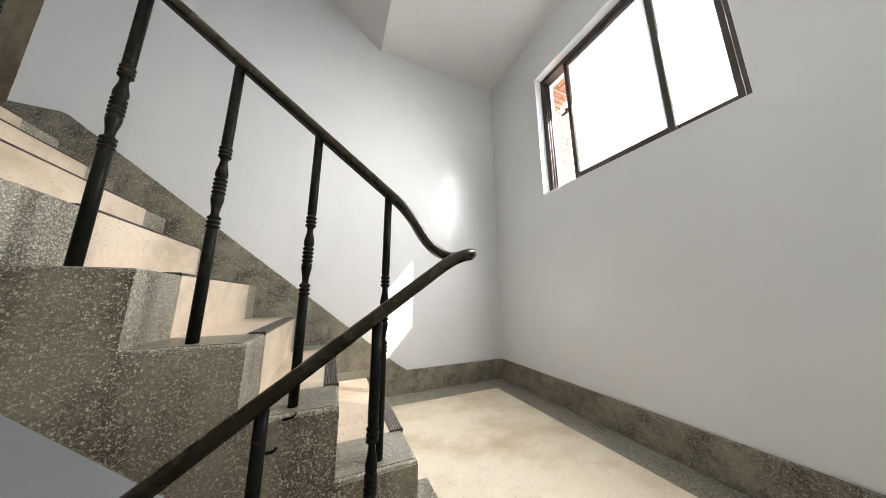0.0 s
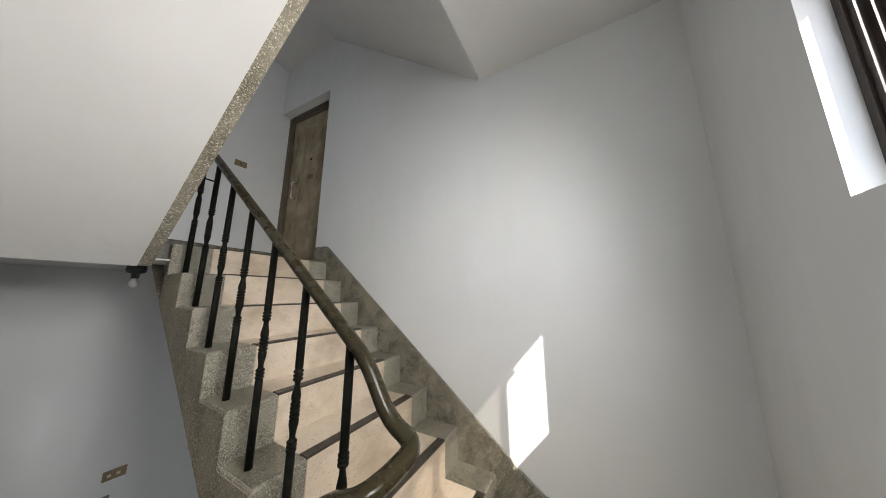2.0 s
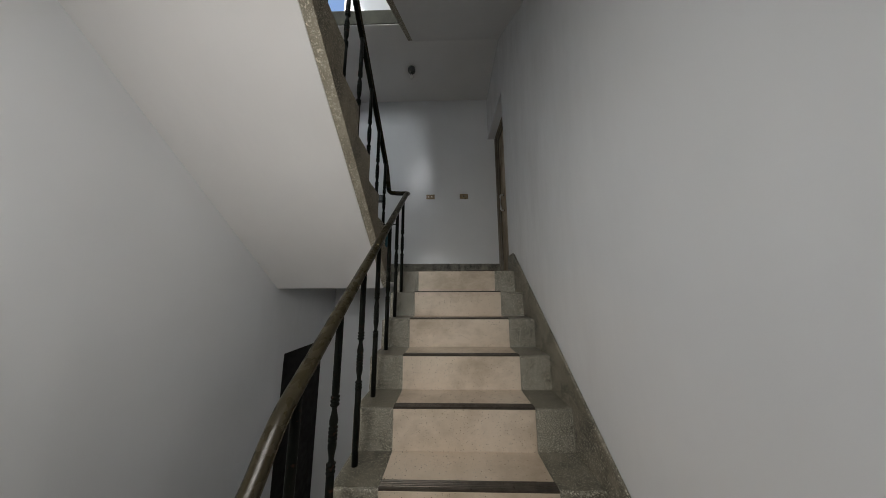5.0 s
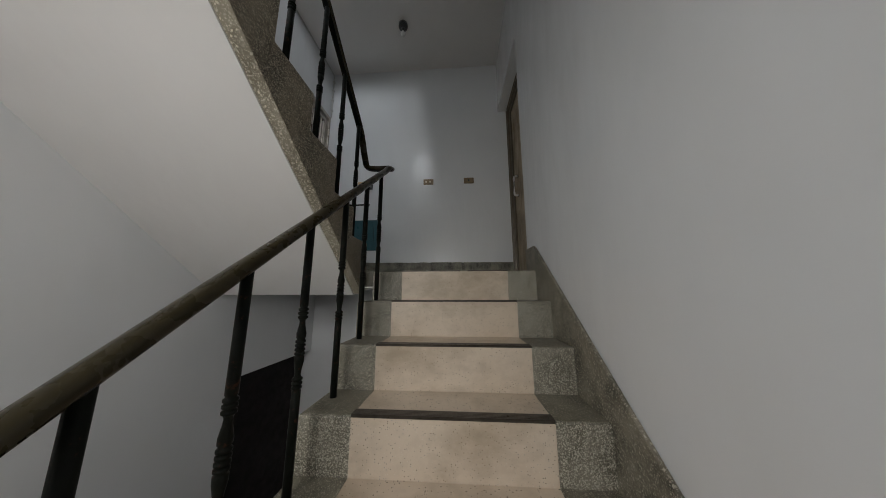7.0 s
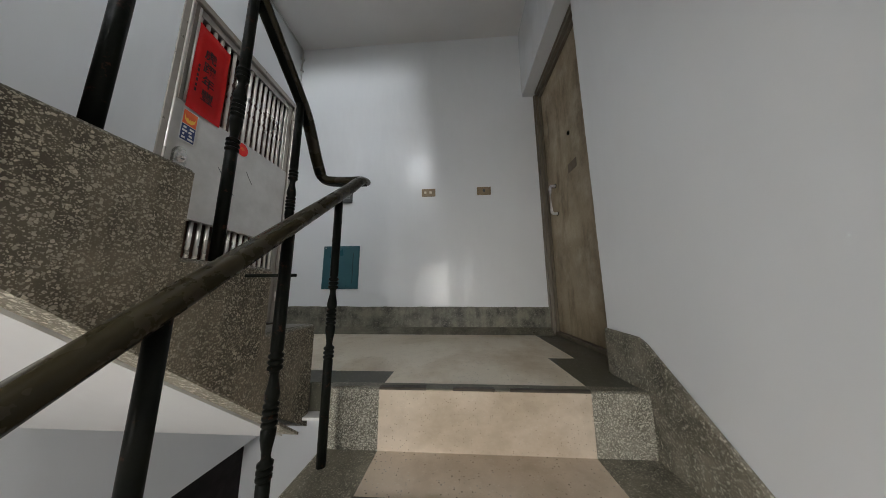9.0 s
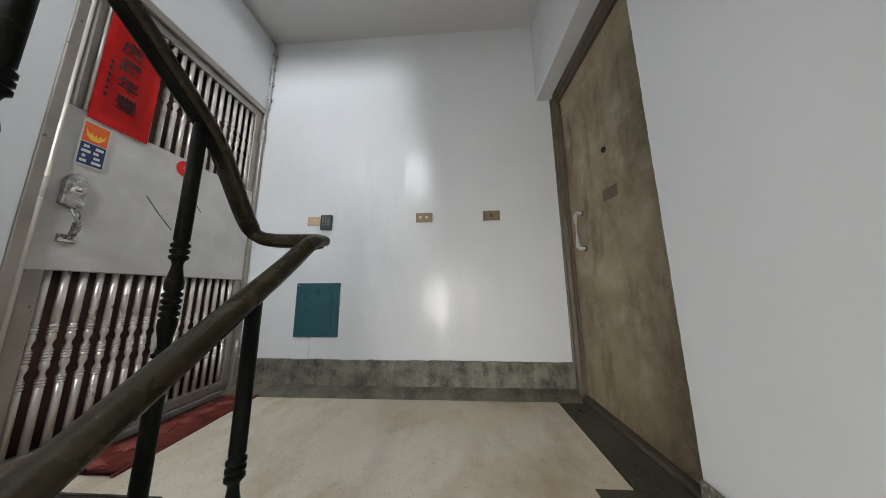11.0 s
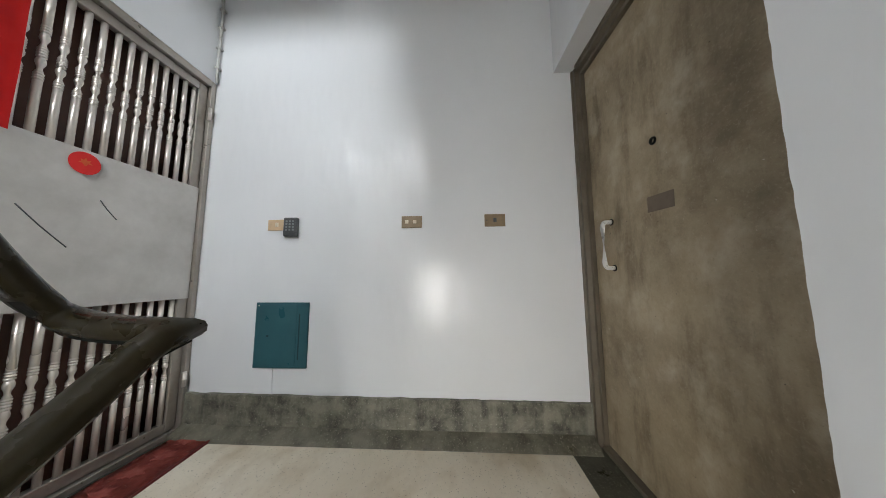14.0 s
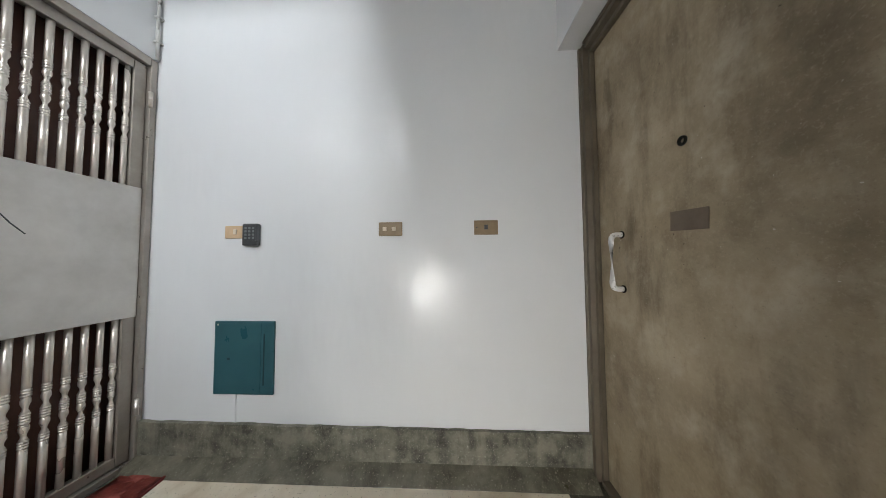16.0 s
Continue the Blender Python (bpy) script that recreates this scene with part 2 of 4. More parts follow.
def door_material():
    """Brown enamelled sheet, clouded with pale rubbed patches and dark greasy ones, pricked with small chips."""
    m, n, l, p = material("brown_metal_door", 0.5, 0.0)
    p.inputs["Specular IOR Level"].default_value = 0.3
    v = coords(n, l)
    col = ramp(n, l, noise_tex(n, l, v, 2.1, 7, 0.66), [(0.34, (0.185, 0.142, 0.086)), (0.50, (0.315, 0.252, 0.163)), (0.66, (0.42, 0.345, 0.235))])
    run = noise_tex(n, l, coords(n, l, (5.0, 5.0, 1.3)), 1.4, 5, 0.65)
    col = mix(n, l, ramp(n, l, run, [(0.50, grey(0)), (0.70, grey(0.75))]), col, (0.12, 0.09, 0.055))
    cloud = noise_tex(n, l, coords(n, l, (1.0, 1.0, 0.8)), 6.5, 6, 0.62)
    col = mix(n, l, ramp(n, l, cloud, [(0.52, grey(0)), (0.70, grey(0.6))]), col, (0.50, 0.43, 0.32))
    col = mix(n, l, ramp(n, l, cloud, [(0.26, grey(0.5)), (0.42, grey(0))]), col, (0.115, 0.085, 0.052))
    grain = noise_tex(n, l, v, 130, 4, 0.7)
    col = mix(n, l, ramp(n, l, grain, [(0.55, grey(0)), (0.68, grey(0.22))]), col, (0.52, 0.45, 0.34))
    col = mix(n, l, ramp(n, l, grain, [(0.30, grey(0.3)), (0.42, grey(0))]), col, (0.13, 0.095, 0.06))
    nick = noise_tex(n, l, v, 60, 2, 0.5)
    col = mix(n, l, ramp(n, l, nick, [(0.735, grey(0)), (0.75, grey(0.8))]), col, (0.05, 0.035, 0.022))
    col = mix(n, l, ramp(n, l, nick, [(0.25, grey(0.7)), (0.265, grey(0))]), col, (0.60, 0.55, 0.46))
    l.new(col, p.inputs["Base Color"])
    l.new(ramp(n, l, run, [(0.35, grey(0.38)), (0.7, grey(0.6))]), p.inputs["Roughness"])
    bump(n, l, p, grain, 0.35, 0.002)
    return m


DOOR = door_material()
DOOR_FRAME = blotched("brown_metal_frame", (0.10, 0.082, 0.058), (0.165, 0.138, 0.10), 0.42, 0.15, 5, None, 0.12)
PATCH = blotched("brown_tape_mark", (0.105, 0.075, 0.05), (0.15, 0.112, 0.08), 0.6, 0.0, 12)
TEAL = blotched("teal_paint", (0.022, 0.085, 0.105), (0.032, 0.11, 0.13), 0.35, 0.0, 4, None, 0.06)
TEAL_DARK = blotched("teal_groove", (0.008, 0.03, 0.04), (0.012, 0.04, 0.05), 0.5)
BROWN_PLATE = blotched("brown_plastic_plate", (0.20, 0.145, 0.085), (0.27, 0.20, 0.12), 0.38, 0.1, 20)
TAN_PLATE = blotched("tan_plastic_plate", (0.56, 0.40, 0.24), (0.64, 0.47, 0.30), 0.4, 0.0, 20)
CREAM = blotched("cream_plastic", (0.60, 0.52, 0.40), (0.68, 0.60, 0.48), 0.4, 0.0, 20)
CHARCOAL = blotched("charcoal_plastic", (0.045, 0.05, 0.052), (0.07, 0.075, 0.078), 0.35, 0.0, 20)
KEYGREY = blotched("grey_key", (0.16, 0.18, 0.18), (0.2, 0.22, 0.22), 0.5, 0.0, 20)
RED = blotched("red_paper", (0.72, 0.010, 0.010), (0.80, 0.016, 0.014), 0.6, 0.0, 4, None, 0.06)
INK = blotched("black_ink", (0.02, 0.004, 0.004), (0.035, 0.007, 0.007), 0.7)
ORANGE = blotched("orange_print", (0.72, 0.10, 0.02), (0.82, 0.16, 0.03), 0.5, 0.0, 40)
YELLOW = blotched("yellow_print", (0.85, 0.50, 0.05), (0.9, 0.58, 0.08), 0.5, 0.0, 40)
NAVY = blotched("navy_print", (0.015, 0.03, 0.11), (0.02, 0.045, 0.15), 0.5, 0.0, 40)
OFFWHITE = blotched("white_print", (0.62, 0.62, 0.60), (0.72, 0.72, 0.70), 0.5, 0.0, 40)
MAT = blotched("red_carpet_pile", (0.19, 0.028, 0.024), (0.42, 0.09, 0.066), 0.9, 0.0, 22, (0.42, 0.20, 0.15), 0.8, 220)
MAT_FIGURE = blotched("faded_red_figure", (0.23, 0.03, 0.026), (0.38, 0.10, 0.075), 0.9, 0.0, 26, (0.42, 0.2, 0.15), 0.7, 220)
MAT_EDGE = blotched("red_carpet_binding", (0.12, 0.018, 0.016), (0.18, 0.03, 0.025), 0.9, 0.0, 20, None, 0.6, 300)
ALU = blotched("dark_bronze_aluminium", (0.05, 0.042, 0.038), (0.085, 0.072, 0.065), 0.4, 0.5, 12)
BRICK = blotched("orange_brick", (0.42, 0.20, 0.12), (0.55, 0.30, 0.19), 0.8, 0.0, 9, None, 0.3)
MORTAR = blotched("pale_mortar", (0.45, 0.42, 0.38), (0.55, 0.52, 0.48), 0.9, 0.0, 20)
GROUND = blotched("pale_concrete_ground", (0.28, 0.27, 0.25), (0.36, 0.35, 0.33), 0.9, 0.0, 0.4)
PIPE = blotched("painted_conduit", (0.42, 0.41, 0.39), (0.6, 0.6, 0.58), 0.5, 0.0, 18)
BULB = blotched("frosted_bulb", (0.7, 0.7, 0.68), (0.78, 0.78, 0.76), 0.25)


def frosted_material():
    m, n, l, p = material("frosted_glass", 0.4)
    p.inputs["Base Color"].default_value = (0.85, 0.88, 0.88, 1)
    tr = n.new("ShaderNodeBsdfTranslucent")
    tr.inputs["Color"].default_value = (0.62, 0.65, 0.66, 1)
    mx = n.new("ShaderNodeMixShader")
    mx.inputs["Fac"].default_value = 0.85
    l.new(p.outputs["BSDF"], mx.inputs[1])
    l.new(tr.outputs["BSDF"], mx.inputs[2])
    clear = n.new("ShaderNodeBsdfTransparent")
    clear.inputs["Color"].default_value = (1.0, 0.97, 0.92, 1)
    both = n.new("ShaderNodeMixShader")
    both.inputs["Fac"].default_value = 0.28
    l.new(mx.outputs["Shader"], both.inputs[1])
    l.new(clear.outputs["BSDF"], both.inputs[2])
    l.new(both.outputs["Shader"], n["Material Output"].inputs["Surface"])
    v = coords(n, l)
    bump(n, l, p, noise_tex(n, l, v, 140, 2), 0.5, 0.003)
    return m


FROSTED = frosted_material()


# ---- mesh helpers ----
def box(bm, x0, x1, y0, y1, z0, z1):
    v = [bm.verts.new(c) for c in ((x0, y0, z0), (x1, y0, z0), (x1, y1, z0), (x0, y1, z0), (x0, y0, z1), (x1, y0, z1), (x1, y1, z1), (x0, y1, z1))]
    for f in ((3, 2, 1, 0), (4, 5, 6, 7), (0, 1, 5, 4), (1, 2, 6, 5), (2, 3, 7, 6), (3, 0, 4, 7)):
        bm.faces.new([v[i] for i in f])
    return v


def prism(bm, outline, axis, a, b):
    """An outline of (u, v) pairs drawn out along an axis: "y" takes (x, z), "x" takes (y, z), "z" takes (x, y)."""
    def place(u, v, w):
        return {"y": (u, w, v), "x": (w, u, v), "z": (u, v, w)}[axis]
    lo = [bm.verts.new(place(u, v, a)) for u, v in outline]
    hi = [bm.verts.new(place(u, v, b)) for u, v in outline]
    k = len(lo)
    bm.faces.new(lo)
    bm.faces.new(hi[::-1])
    for i in range(k):
        bm.faces.new((lo[i], hi[i], hi[(i + 1) % k], lo[(i + 1) % k]))
    bmesh.ops.recalc_face_normals(bm, faces=bm.faces)


def lathe(bm, profile, segs=12, at=(0, 0, 0), axis="z"):
    """A turned shape: pairs of height and radius along an axis."""
    rings = []
    for h, r in profile:
        ring = []
        for i in range(segs):
            a = 2 * math.pi * i / segs
            c, s = r * math.cos(a), r * math.sin(a)
            p = {"z": (c, s, h), "y": (c, h, s), "x": (h, c, s)}[axis]
            ring.append(bm.verts.new((at[0] + p[0], at[1] + p[1], at[2] + p[2])))
        rings.append(ring)
    for lo, hi in zip(rings, rings[1:]):
        for i in range(segs):
            f = bm.faces.new((lo[i], lo[(i + 1) % segs], hi[(i + 1) % segs], hi[i]))
            f.smooth = True
    bm.faces.new(rings[0][::-1])
    bm.faces.new(rings[-1])
    bmesh.ops.recalc_face_normals(bm, faces=bm.faces)


def sweep(bm, path, section, smooth=True):
    """A section of (side, up) pairs carried along a path, kept upright and mitred at the bends."""
    pts = [Vector(p) for p in path]
    rings = []
    for i, p in enumerate(pts):
        a = (p - pts[i - 1]).normalized() if i else None
        b = (pts[i + 1] - p).normalized() if i < len(pts) - 1 else None
        way = ((a or b) + (b or a)).normalized()
        side = way.cross(Vector((0, 0, 1)))
        if side.length < 1e-4:
            side = Vector((1, 0, 0))
        side.normalize()
        up = side.cross(way).normalized()
        stretch = 1.0
        if a and b:
            stretch = min(1.0 / max(way.dot(a), 0.4), 1.6)
        rings.append([bm.verts.new(p + side * (u * stretch) + up * v) for u, v in section])
    k = len(section)
    for lo, hi in zip(rings, rings[1:]):
        for i in range(k):
            f = bm.faces.new((lo[i], lo[(i + 1) % k], hi[(i + 1) % k], hi[i]))
            f.smooth = smooth
    bm.faces.new(rings[0][::-1])
    bm.faces.new(rings[-1])
    bmesh.ops.recalc_face_normals(bm, faces=bm.faces)


def circle(r, k=8):
    return [(r * math.cos(2 * math.pi * i / k), r * math.sin(2 * math.pi * i / k)) for i in range(k)]


def rounded(pts, r, steps=4):
    """A path with its corners rounded off."""
    pts = [Vector(p) for p in pts]
    out = [pts[0]]
    for a, b, c in zip(pts, pts[1:], pts[2:]):
        d0, d1 = min(r, (a - b).length * 0.45), min(r, (c - b).length * 0.45)
        p, q = b + (a - b).normalized() * d0, b + (c - b).normalized() * d1
        for i in range(steps + 1):
            s = i / steps
            out.append(p * (1 - s) ** 2 + b * 2 * s * (1 - s) + q * s * s)
    out.append(pts[-1])
    return out


def bevel(bm, width, segs=2, pick=None):
    es = [e for e in bm.edges if pick is None or pick(e)]
    bmesh.ops.bevel(bm, geom=es, offset=width, segments=segs, profile=0.5, affect="EDGES", clamp_overlap=True)


def mesh_of(bm, name, *mats):
    me = bpy.data.meshes.new(name)
    bm.to_mesh(me)
    bm.free()
    for m in mats:
        me.materials.append(m)
    return me


def part(name, bm, mat, parent, label=""):
    ob = new(name, mesh_of(bm, name, mat))
    ob.parent = parent
    return tagged(ob, label)


def solid(name, bm, mat, label="", category="", group="", kind=""):
    return tagged(new(name, mesh_of(bm, name, mat)), label, category, group, kind)


def base_of(name, x, y, z, label="", category="", group="", kind=""):
    ob = new(name)
    ob.location = (x, y, z)
    ob.empty_display_size = 0.1
    return tagged(ob, label, category, group, kind)


def boxed(*b, soft=0.0, segs=2):
    bm = bmesh.new()
    box(bm, *b)
    if soft:
        bevel(bm, soft, segs)
    return bm


def structure(name, bm, mat, label=""):
    return solid(name, bm, mat, label, "", "", "structure")


# ---- walls ----
ZLO, ZHI = -3.2, 6.6
rough = random.Random(5)
edge = [(XD + rough.uniform(-0.0012, 0.0012), ZLO + (ZHI - ZLO) * k / 420) for k in range(421)]
bm = bmesh.new()
prism(bm, [(XW + 0.2, ZLO)] + [(XW + 0.2, ZHI)] + edge[::-1], "y", 0, 0.2)
structure("wall_stair", bm, WALL, "white glossy painted plaster wall beside the stairs")
tops = [-2 * F + LAND, -F + LAND, LAND, FU + LAND]
for i, (lo, hi) in enumerate(zip(tops, tops[1:] + [ZHI + 0.1])):
    bm = bmesh.new()
    prism(bm, [(XB, max(lo + HEAD_BACK, ZLO)), (XD, max(lo + HEAD_FRONT, ZLO)), (XD, hi - 0.1), (XB, hi - 0.1)], "y", 0, 0.2)
    structure("wall_over_door_%d" % (i + 1), bm, WALL, "white painted plaster lintel over the flat door")
    structure("wall_over_gate_%d" % (i + 1), boxed(XB, -1.82, YL - 0.2, YL, max(lo + 2.11, ZLO), hi - 0.1), WALL, "white painted plaster over the far side door")
structure("wall_back", boxed(XB - 0.2, XB, YL - 0.2, 0.4, ZLO, ZHI), WALL, "white glossy painted landing wall with soft reflections")
bm = boxed(-1.82, XW + 0.2, YL - 0.2, YL, ZLO, ZHI)
structure("wall_far_side", bm, WALL, "white painted plaster wall beside the lower flight")
bm = bmesh.new()
box(bm, XW, XW + 0.2, YL, WY0, ZLO, ZHI)
box(bm, XW, XW + 0.2, WY1, 0, ZLO, ZHI)
cuts = [ZLO] + [z for s in (-F, 0, FU) for z in (s + WZ0, s + WZ1)] + [ZHI]
for lo, hi in zip(cuts[::2], cuts[1::2]):
    box(bm, XW, XW + 0.2, WY0, WY1, lo, hi)
structure("wall_window", bm, WALL, "white glossy painted plaster wall with a window")
structure("ceiling", boxed(XB, XW, YL, 0.2, 6.3, 6.5), CEIL, "white painted top ceiling of the stairwell")
structure("ground_floor", boxed(XB, XW, YL, 0.2, ZLO - 0.1, -2 * F + LAND + 1.2), CEMENT_FLOOR, "grey cement floor at the foot of the stairwell")


# ---- landings ----
def landing(z, n, thick):
    """A flat landing at the doors, with its ceiling below and its inlaid floor."""
    bm = bmesh.new()
    prism(bm, [(XB, YL), (X3, YL), (X3, YC), (-1.684, YC), (-1.684, 0), (XD, 0), (XD, 0.15), (XB, 0.15)], "z", z - thick + 0.01, z - 0.004)
    structure("floor_landing_%d" % n, bm, CEMENT_FLOOR, "dark polished terrazzo landing floor border")
    bm = bmesh.new()
    prism(bm, [(XB, YL), (X3 - 0.01, YL), (X3 - 0.01, YC), (-1.64, YC), (-1.64, 0), (XB, 0)], "z", z - thick, z - thick + 0.008)
    structure("ceiling_landing_%d" % n, bm, CEIL, "white painted landing ceiling")
    bm = bmesh.new()
    prism(bm, [(-2.72, -2.02), (-2.72, -0.048), (-2.06, -0.055), (-2.06, -0.18), (-1.682, -0.18), (-1.682, -0.868), (-1.82, -0.868), (-1.82, -2.02)], "z", z - 0.006, z + 0.001)
    structure("floor_inlay_%d" % n, bm, PALE_FLOOR, "cream stained terrazzo landing floor")
    bm = bmesh.new()
    for b in ((XB, -2.722, YL, 0.15), (-2.722, -2.058, -0.046, 0.15), (-2.058, XD, -0.178, 0.15), (XD, -1.684, -0.178, -0.0155), (-2.722, -1.82, YL, -2.022),
              (-1.82, X3, YL, YC), (-1.82, -1.684, YC, -0.87)):
        box(bm, *b, z - 0.003, z)
    structure("floor_border_%d" % n, bm, CEMENT_FLOOR, "dark grey polished terrazzo border strip")
    bm = bmesh.new()
    prism(bm, [(XB, z - 0.002), (XB, z + 0.047), (XB + 0.021, z + 0.047), (XB + 0.06, z + 0.028), (-2.714, z + 0.003), (-2.712, z - 0.002)], "y", YL, 0.097)
    structure("floor_fillet_%d" % n, bm, FILLET, "smeared olive-grey cement fillet at the foot of the wall")
    rnd = random.Random(n)
    bm = bmesh.new()
    prism(bm, [(YL, z)] + [(YL + (0.10 - YL) * k / 60, z + 0.208 - 0.012 * k / 60 + rnd.uniform(-0.0025, 0.0025)) for k in range(61)] + [(0.10, z)], "x", XB, XB + 0.02)
    structure("baseboard_landing_%d" % n, bm, CEMENT, "grey-green stained cement skirting")


def half_landing(z, n, thick):
    structure("floor_half_landing_%d" % n, boxed(0.05, XW, YL, 0, z - thick + 0.015, z - 0.004), CEMENT_FLOOR, "grey terrazzo half landing floor")
    bm = bmesh.new()
    prism(bm, [(-0.036, YA), (XW, YA), (XW, 0), (-0.036, 0)], "z", z - thick, z - thick + 0.013)
    prism(bm, [(0.42, YL), (XW, YL), (XW, YA - 0.001), (0.42, YA - 0.001)], "z", z - thick, z - thick + 0.013)
    structure("ceiling_half_landing_%d" % n, bm, CEIL, "white painted underside of the half landing")
    bm = bmesh.new()
    prism(bm, [(0.002, -0.86), (0.105, -0.86), (0.105, YL + 0.19), (0.912, YL + 0.19), (0.912, -0.185), (0.002, -0.185)], "z", z - 0.003, z + 0.001)
    structure("floor_half_inlay_%d" % n, bm, PALE_FLOOR, "cream worn terrazzo half landing floor")
    bm = bmesh.new()
    for b in ((0.912, XW, YL, 0), (0.002, 0.912, -0.185, 0), (0.05, 0.912, YL, YL + 0.19), (0.05, 0.105, YL + 0.19, YC), (0.002, 0.105, YC, -0.86)):
        box(bm, *b, z - 0.05, z)
    structure("floor_half_border_%d" % n, bm, TERRAZZO, "grey terrazzo border of the half landing")
    bm = boxed(XW - 0.016, XW, YL, -0.016, z, z + 0.155, soft=0.004)
    structure("baseboard_half_%d" % n, bm, SKIRT, "grey stained cement skirting under the window")


for i, (z, thick) in enumerate(zip(tops[1:], (0.105, 0.105, 0.19))):
    landing(z, i + 1, thick)
for i, (z, thick) in enumerate(((-F, 0.085), (0.0, 0.085), (FU, 0.155))):
    half_landing(z, i + 1, thick)


# ---- flights of stairs ----
def strip_mesh(width):
    bm = bmesh.new()
    prism(bm, [(-0.003, -0.004), (-0.003, 0.005)] + [p for k in range(5) for p in ((0.001 + k * 0.009, 0.008), (0.006 + k * 0.009, 0.008), (0.007 + k * 0.009, 0.0045))] + [(0.047, 0.0045), (0.047, -0.004)], "y", 0, width)
    return mesh_of(bm, "nosing_strip", STRIP)


STRIP_MESH = strip_mesh(0.68)


def flight(label, x0, z0, way, run, rise, y0, y1, depth, open_at, first=0.0, thick=0.1, foot=0.1):
    """Eight steps from (x0, z0) going along way = +1 or -1; y0 to y1 across; depth of the soffit under the nosings."""
    top = base_of("stair_flight", x0, (y0 + y1) / 2, z0, label, "stairs", "", "structure")
    slope = rise / run
    pa, pb = (y0 + 0.19, y1 - 0.19)
    inv = Matrix.Translation(-Vector(top.location))
    sgn = 1 if open_at > (y0 + y1) / 2 else -1
    for j in range(8):
        xa, xb, z = x0 + way * j * run, x0 + way * (j + 1) * run, z0 + first + (j + 1) * rise
        if j == 7:
            xb = xa + way * (0.05 if way < 0 else 0.1)
        def low(x):
            return z0 + first + rise + (x - x0) * way * slope - depth
        la = max(low(xa), z0 - foot)
        bm = bmesh.new()
        prism(bm, [(xa, z - rise if j else z0), (xa, z), (xb, z), (xb, low(xb)), (xa, la)], "y", y0, y1)
        bevel(bm, 0.006, 2, lambda e: all(abs(v.co.x - xa) < 1e-4 and abs(v.co.z - z) < 1e-4 for v in e.verts) or all(abs(v.co.z - z) < 1e-4 and abs(v.co.y - open_at) < 1e-4 for v in e.verts))
        step = part("step", bm, TERRAZZO, top)
        step.matrix_parent_inverse = inv
        bm = boxed(min(xa - way * 0.004, xa + way * 0.01), max(xa - way * 0.004, xa + way * 0.01), pa, pb, z - rise + 0.002, z - 0.001, soft=0.0015, segs=1)
        part("riser_panel", bm, PALE, step)
        if j < 7:
            t0, t1 = sorted((xa + way * 0.046, xb - way * 0.002))
            part("tread_panel", boxed(t0, t1, pa, pb, z - 0.01, z + 0.003, soft=0.0015, segs=1), PALE, step)
        # tread margins beside the cream panel: worn, with low-light dimness put into the colour
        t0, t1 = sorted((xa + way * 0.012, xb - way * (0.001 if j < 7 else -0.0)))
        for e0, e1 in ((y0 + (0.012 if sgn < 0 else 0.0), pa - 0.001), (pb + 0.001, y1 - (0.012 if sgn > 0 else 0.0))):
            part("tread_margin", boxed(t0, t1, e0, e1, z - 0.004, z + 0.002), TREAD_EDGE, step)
        if j == 7:
            # the ridged strip is broken away in places at the landing, its bedding shows
            bed = boxed(*sorted((xa, xa + way * 0.047)), pa, pb, z - 0.004, z + 0.0035, soft=0.001, segs=1)
            part("strip_bedding", bed, FILLET, step, "worn grey bedding of a broken strip")
            for f0, f1, d in ((0.0, 0.23, 0.020), (0.36, 0.56, 0.014), (0.63, 1.0, 0.010)):
                e0, e1 = pa + (pb - pa) * f0, pa + (pb - pa) * f1
                part("strip_remnant", boxed(*sorted((xa - way * 0.003, xa + way * d)), e0, e1, z - 0.006, z + 0.0065, soft=0.001, segs=1), STRIP, step, "torn dark strip remnant")
            bm = bmesh.new()
            prism(bm, [(xa, z - rise), (xa, z - 0.008), (xb, z - 0.008), (xb, low(xb)), (xa, la)], "y", open_at, open_at + sgn * 0.003)
            part("string_face", bm, TERRAZZO_SIDE, step)
            continue
        st = new("nosing_strip", STRIP_MESH)
        st.parent = step
        st.matrix_basis = Matrix.Translation((xa, pa if way > 0 else pb, z)) @ pose(0, 0, 0, 0, 0, 0 if way > 0 else 180)
        # side face of the string, weathered, with a rough lower edge
        bm = bmesh.new()
        prism(bm, [(xa, z - rise if j else la), (xa, z - 0.008), (xb, z - 0.008), (xb, low(xb)), (xa, la)][(0 if j else 1):], "y", open_at, open_at + sgn * 0.003)
        part("string_face", bm, TERRAZZO_SIDE, step)
    # plastered underside
    reach = (7 * rise - first - thick + depth) / slope
    xe = x0 + way * reach
    bm = bmesh.new()
    s0 = x0 + way * max((depth - rise - first - foot) / slope, 0)
    za, zb = z0 + first + rise + (s0 - x0) * way * slope - depth, z0 + first + rise + (xe - x0) * way * slope - depth
    ya, yb = (y0, y1 - 0.052) if sgn > 0 else (y0 + 0.052, y1)
    prism(bm, [(s0, za), (xe, zb), (xe, zb - 0.012), (s0, za - 0.012)], "y", ya, yb)
    part("soffit", bm, CEIL, top, "white painted sloping underside").matrix_parent_inverse = inv
    bm = bmesh.new()
    ya, yb = (y1 - 0.0515, y1 + 0.002) if sgn > 0 else (y0 - 0.002, y0 + 0.0515)
    prism(bm, [(s0, za + 0.003), (xe, zb + 0.003), (xe, zb - 0.005), (s0, za - 0.005)], "y", ya, yb)
    part("string_underside", bm, PEBBLE, top, "rough pebbled edge under the string").matrix_parent_inverse = inv
    return top


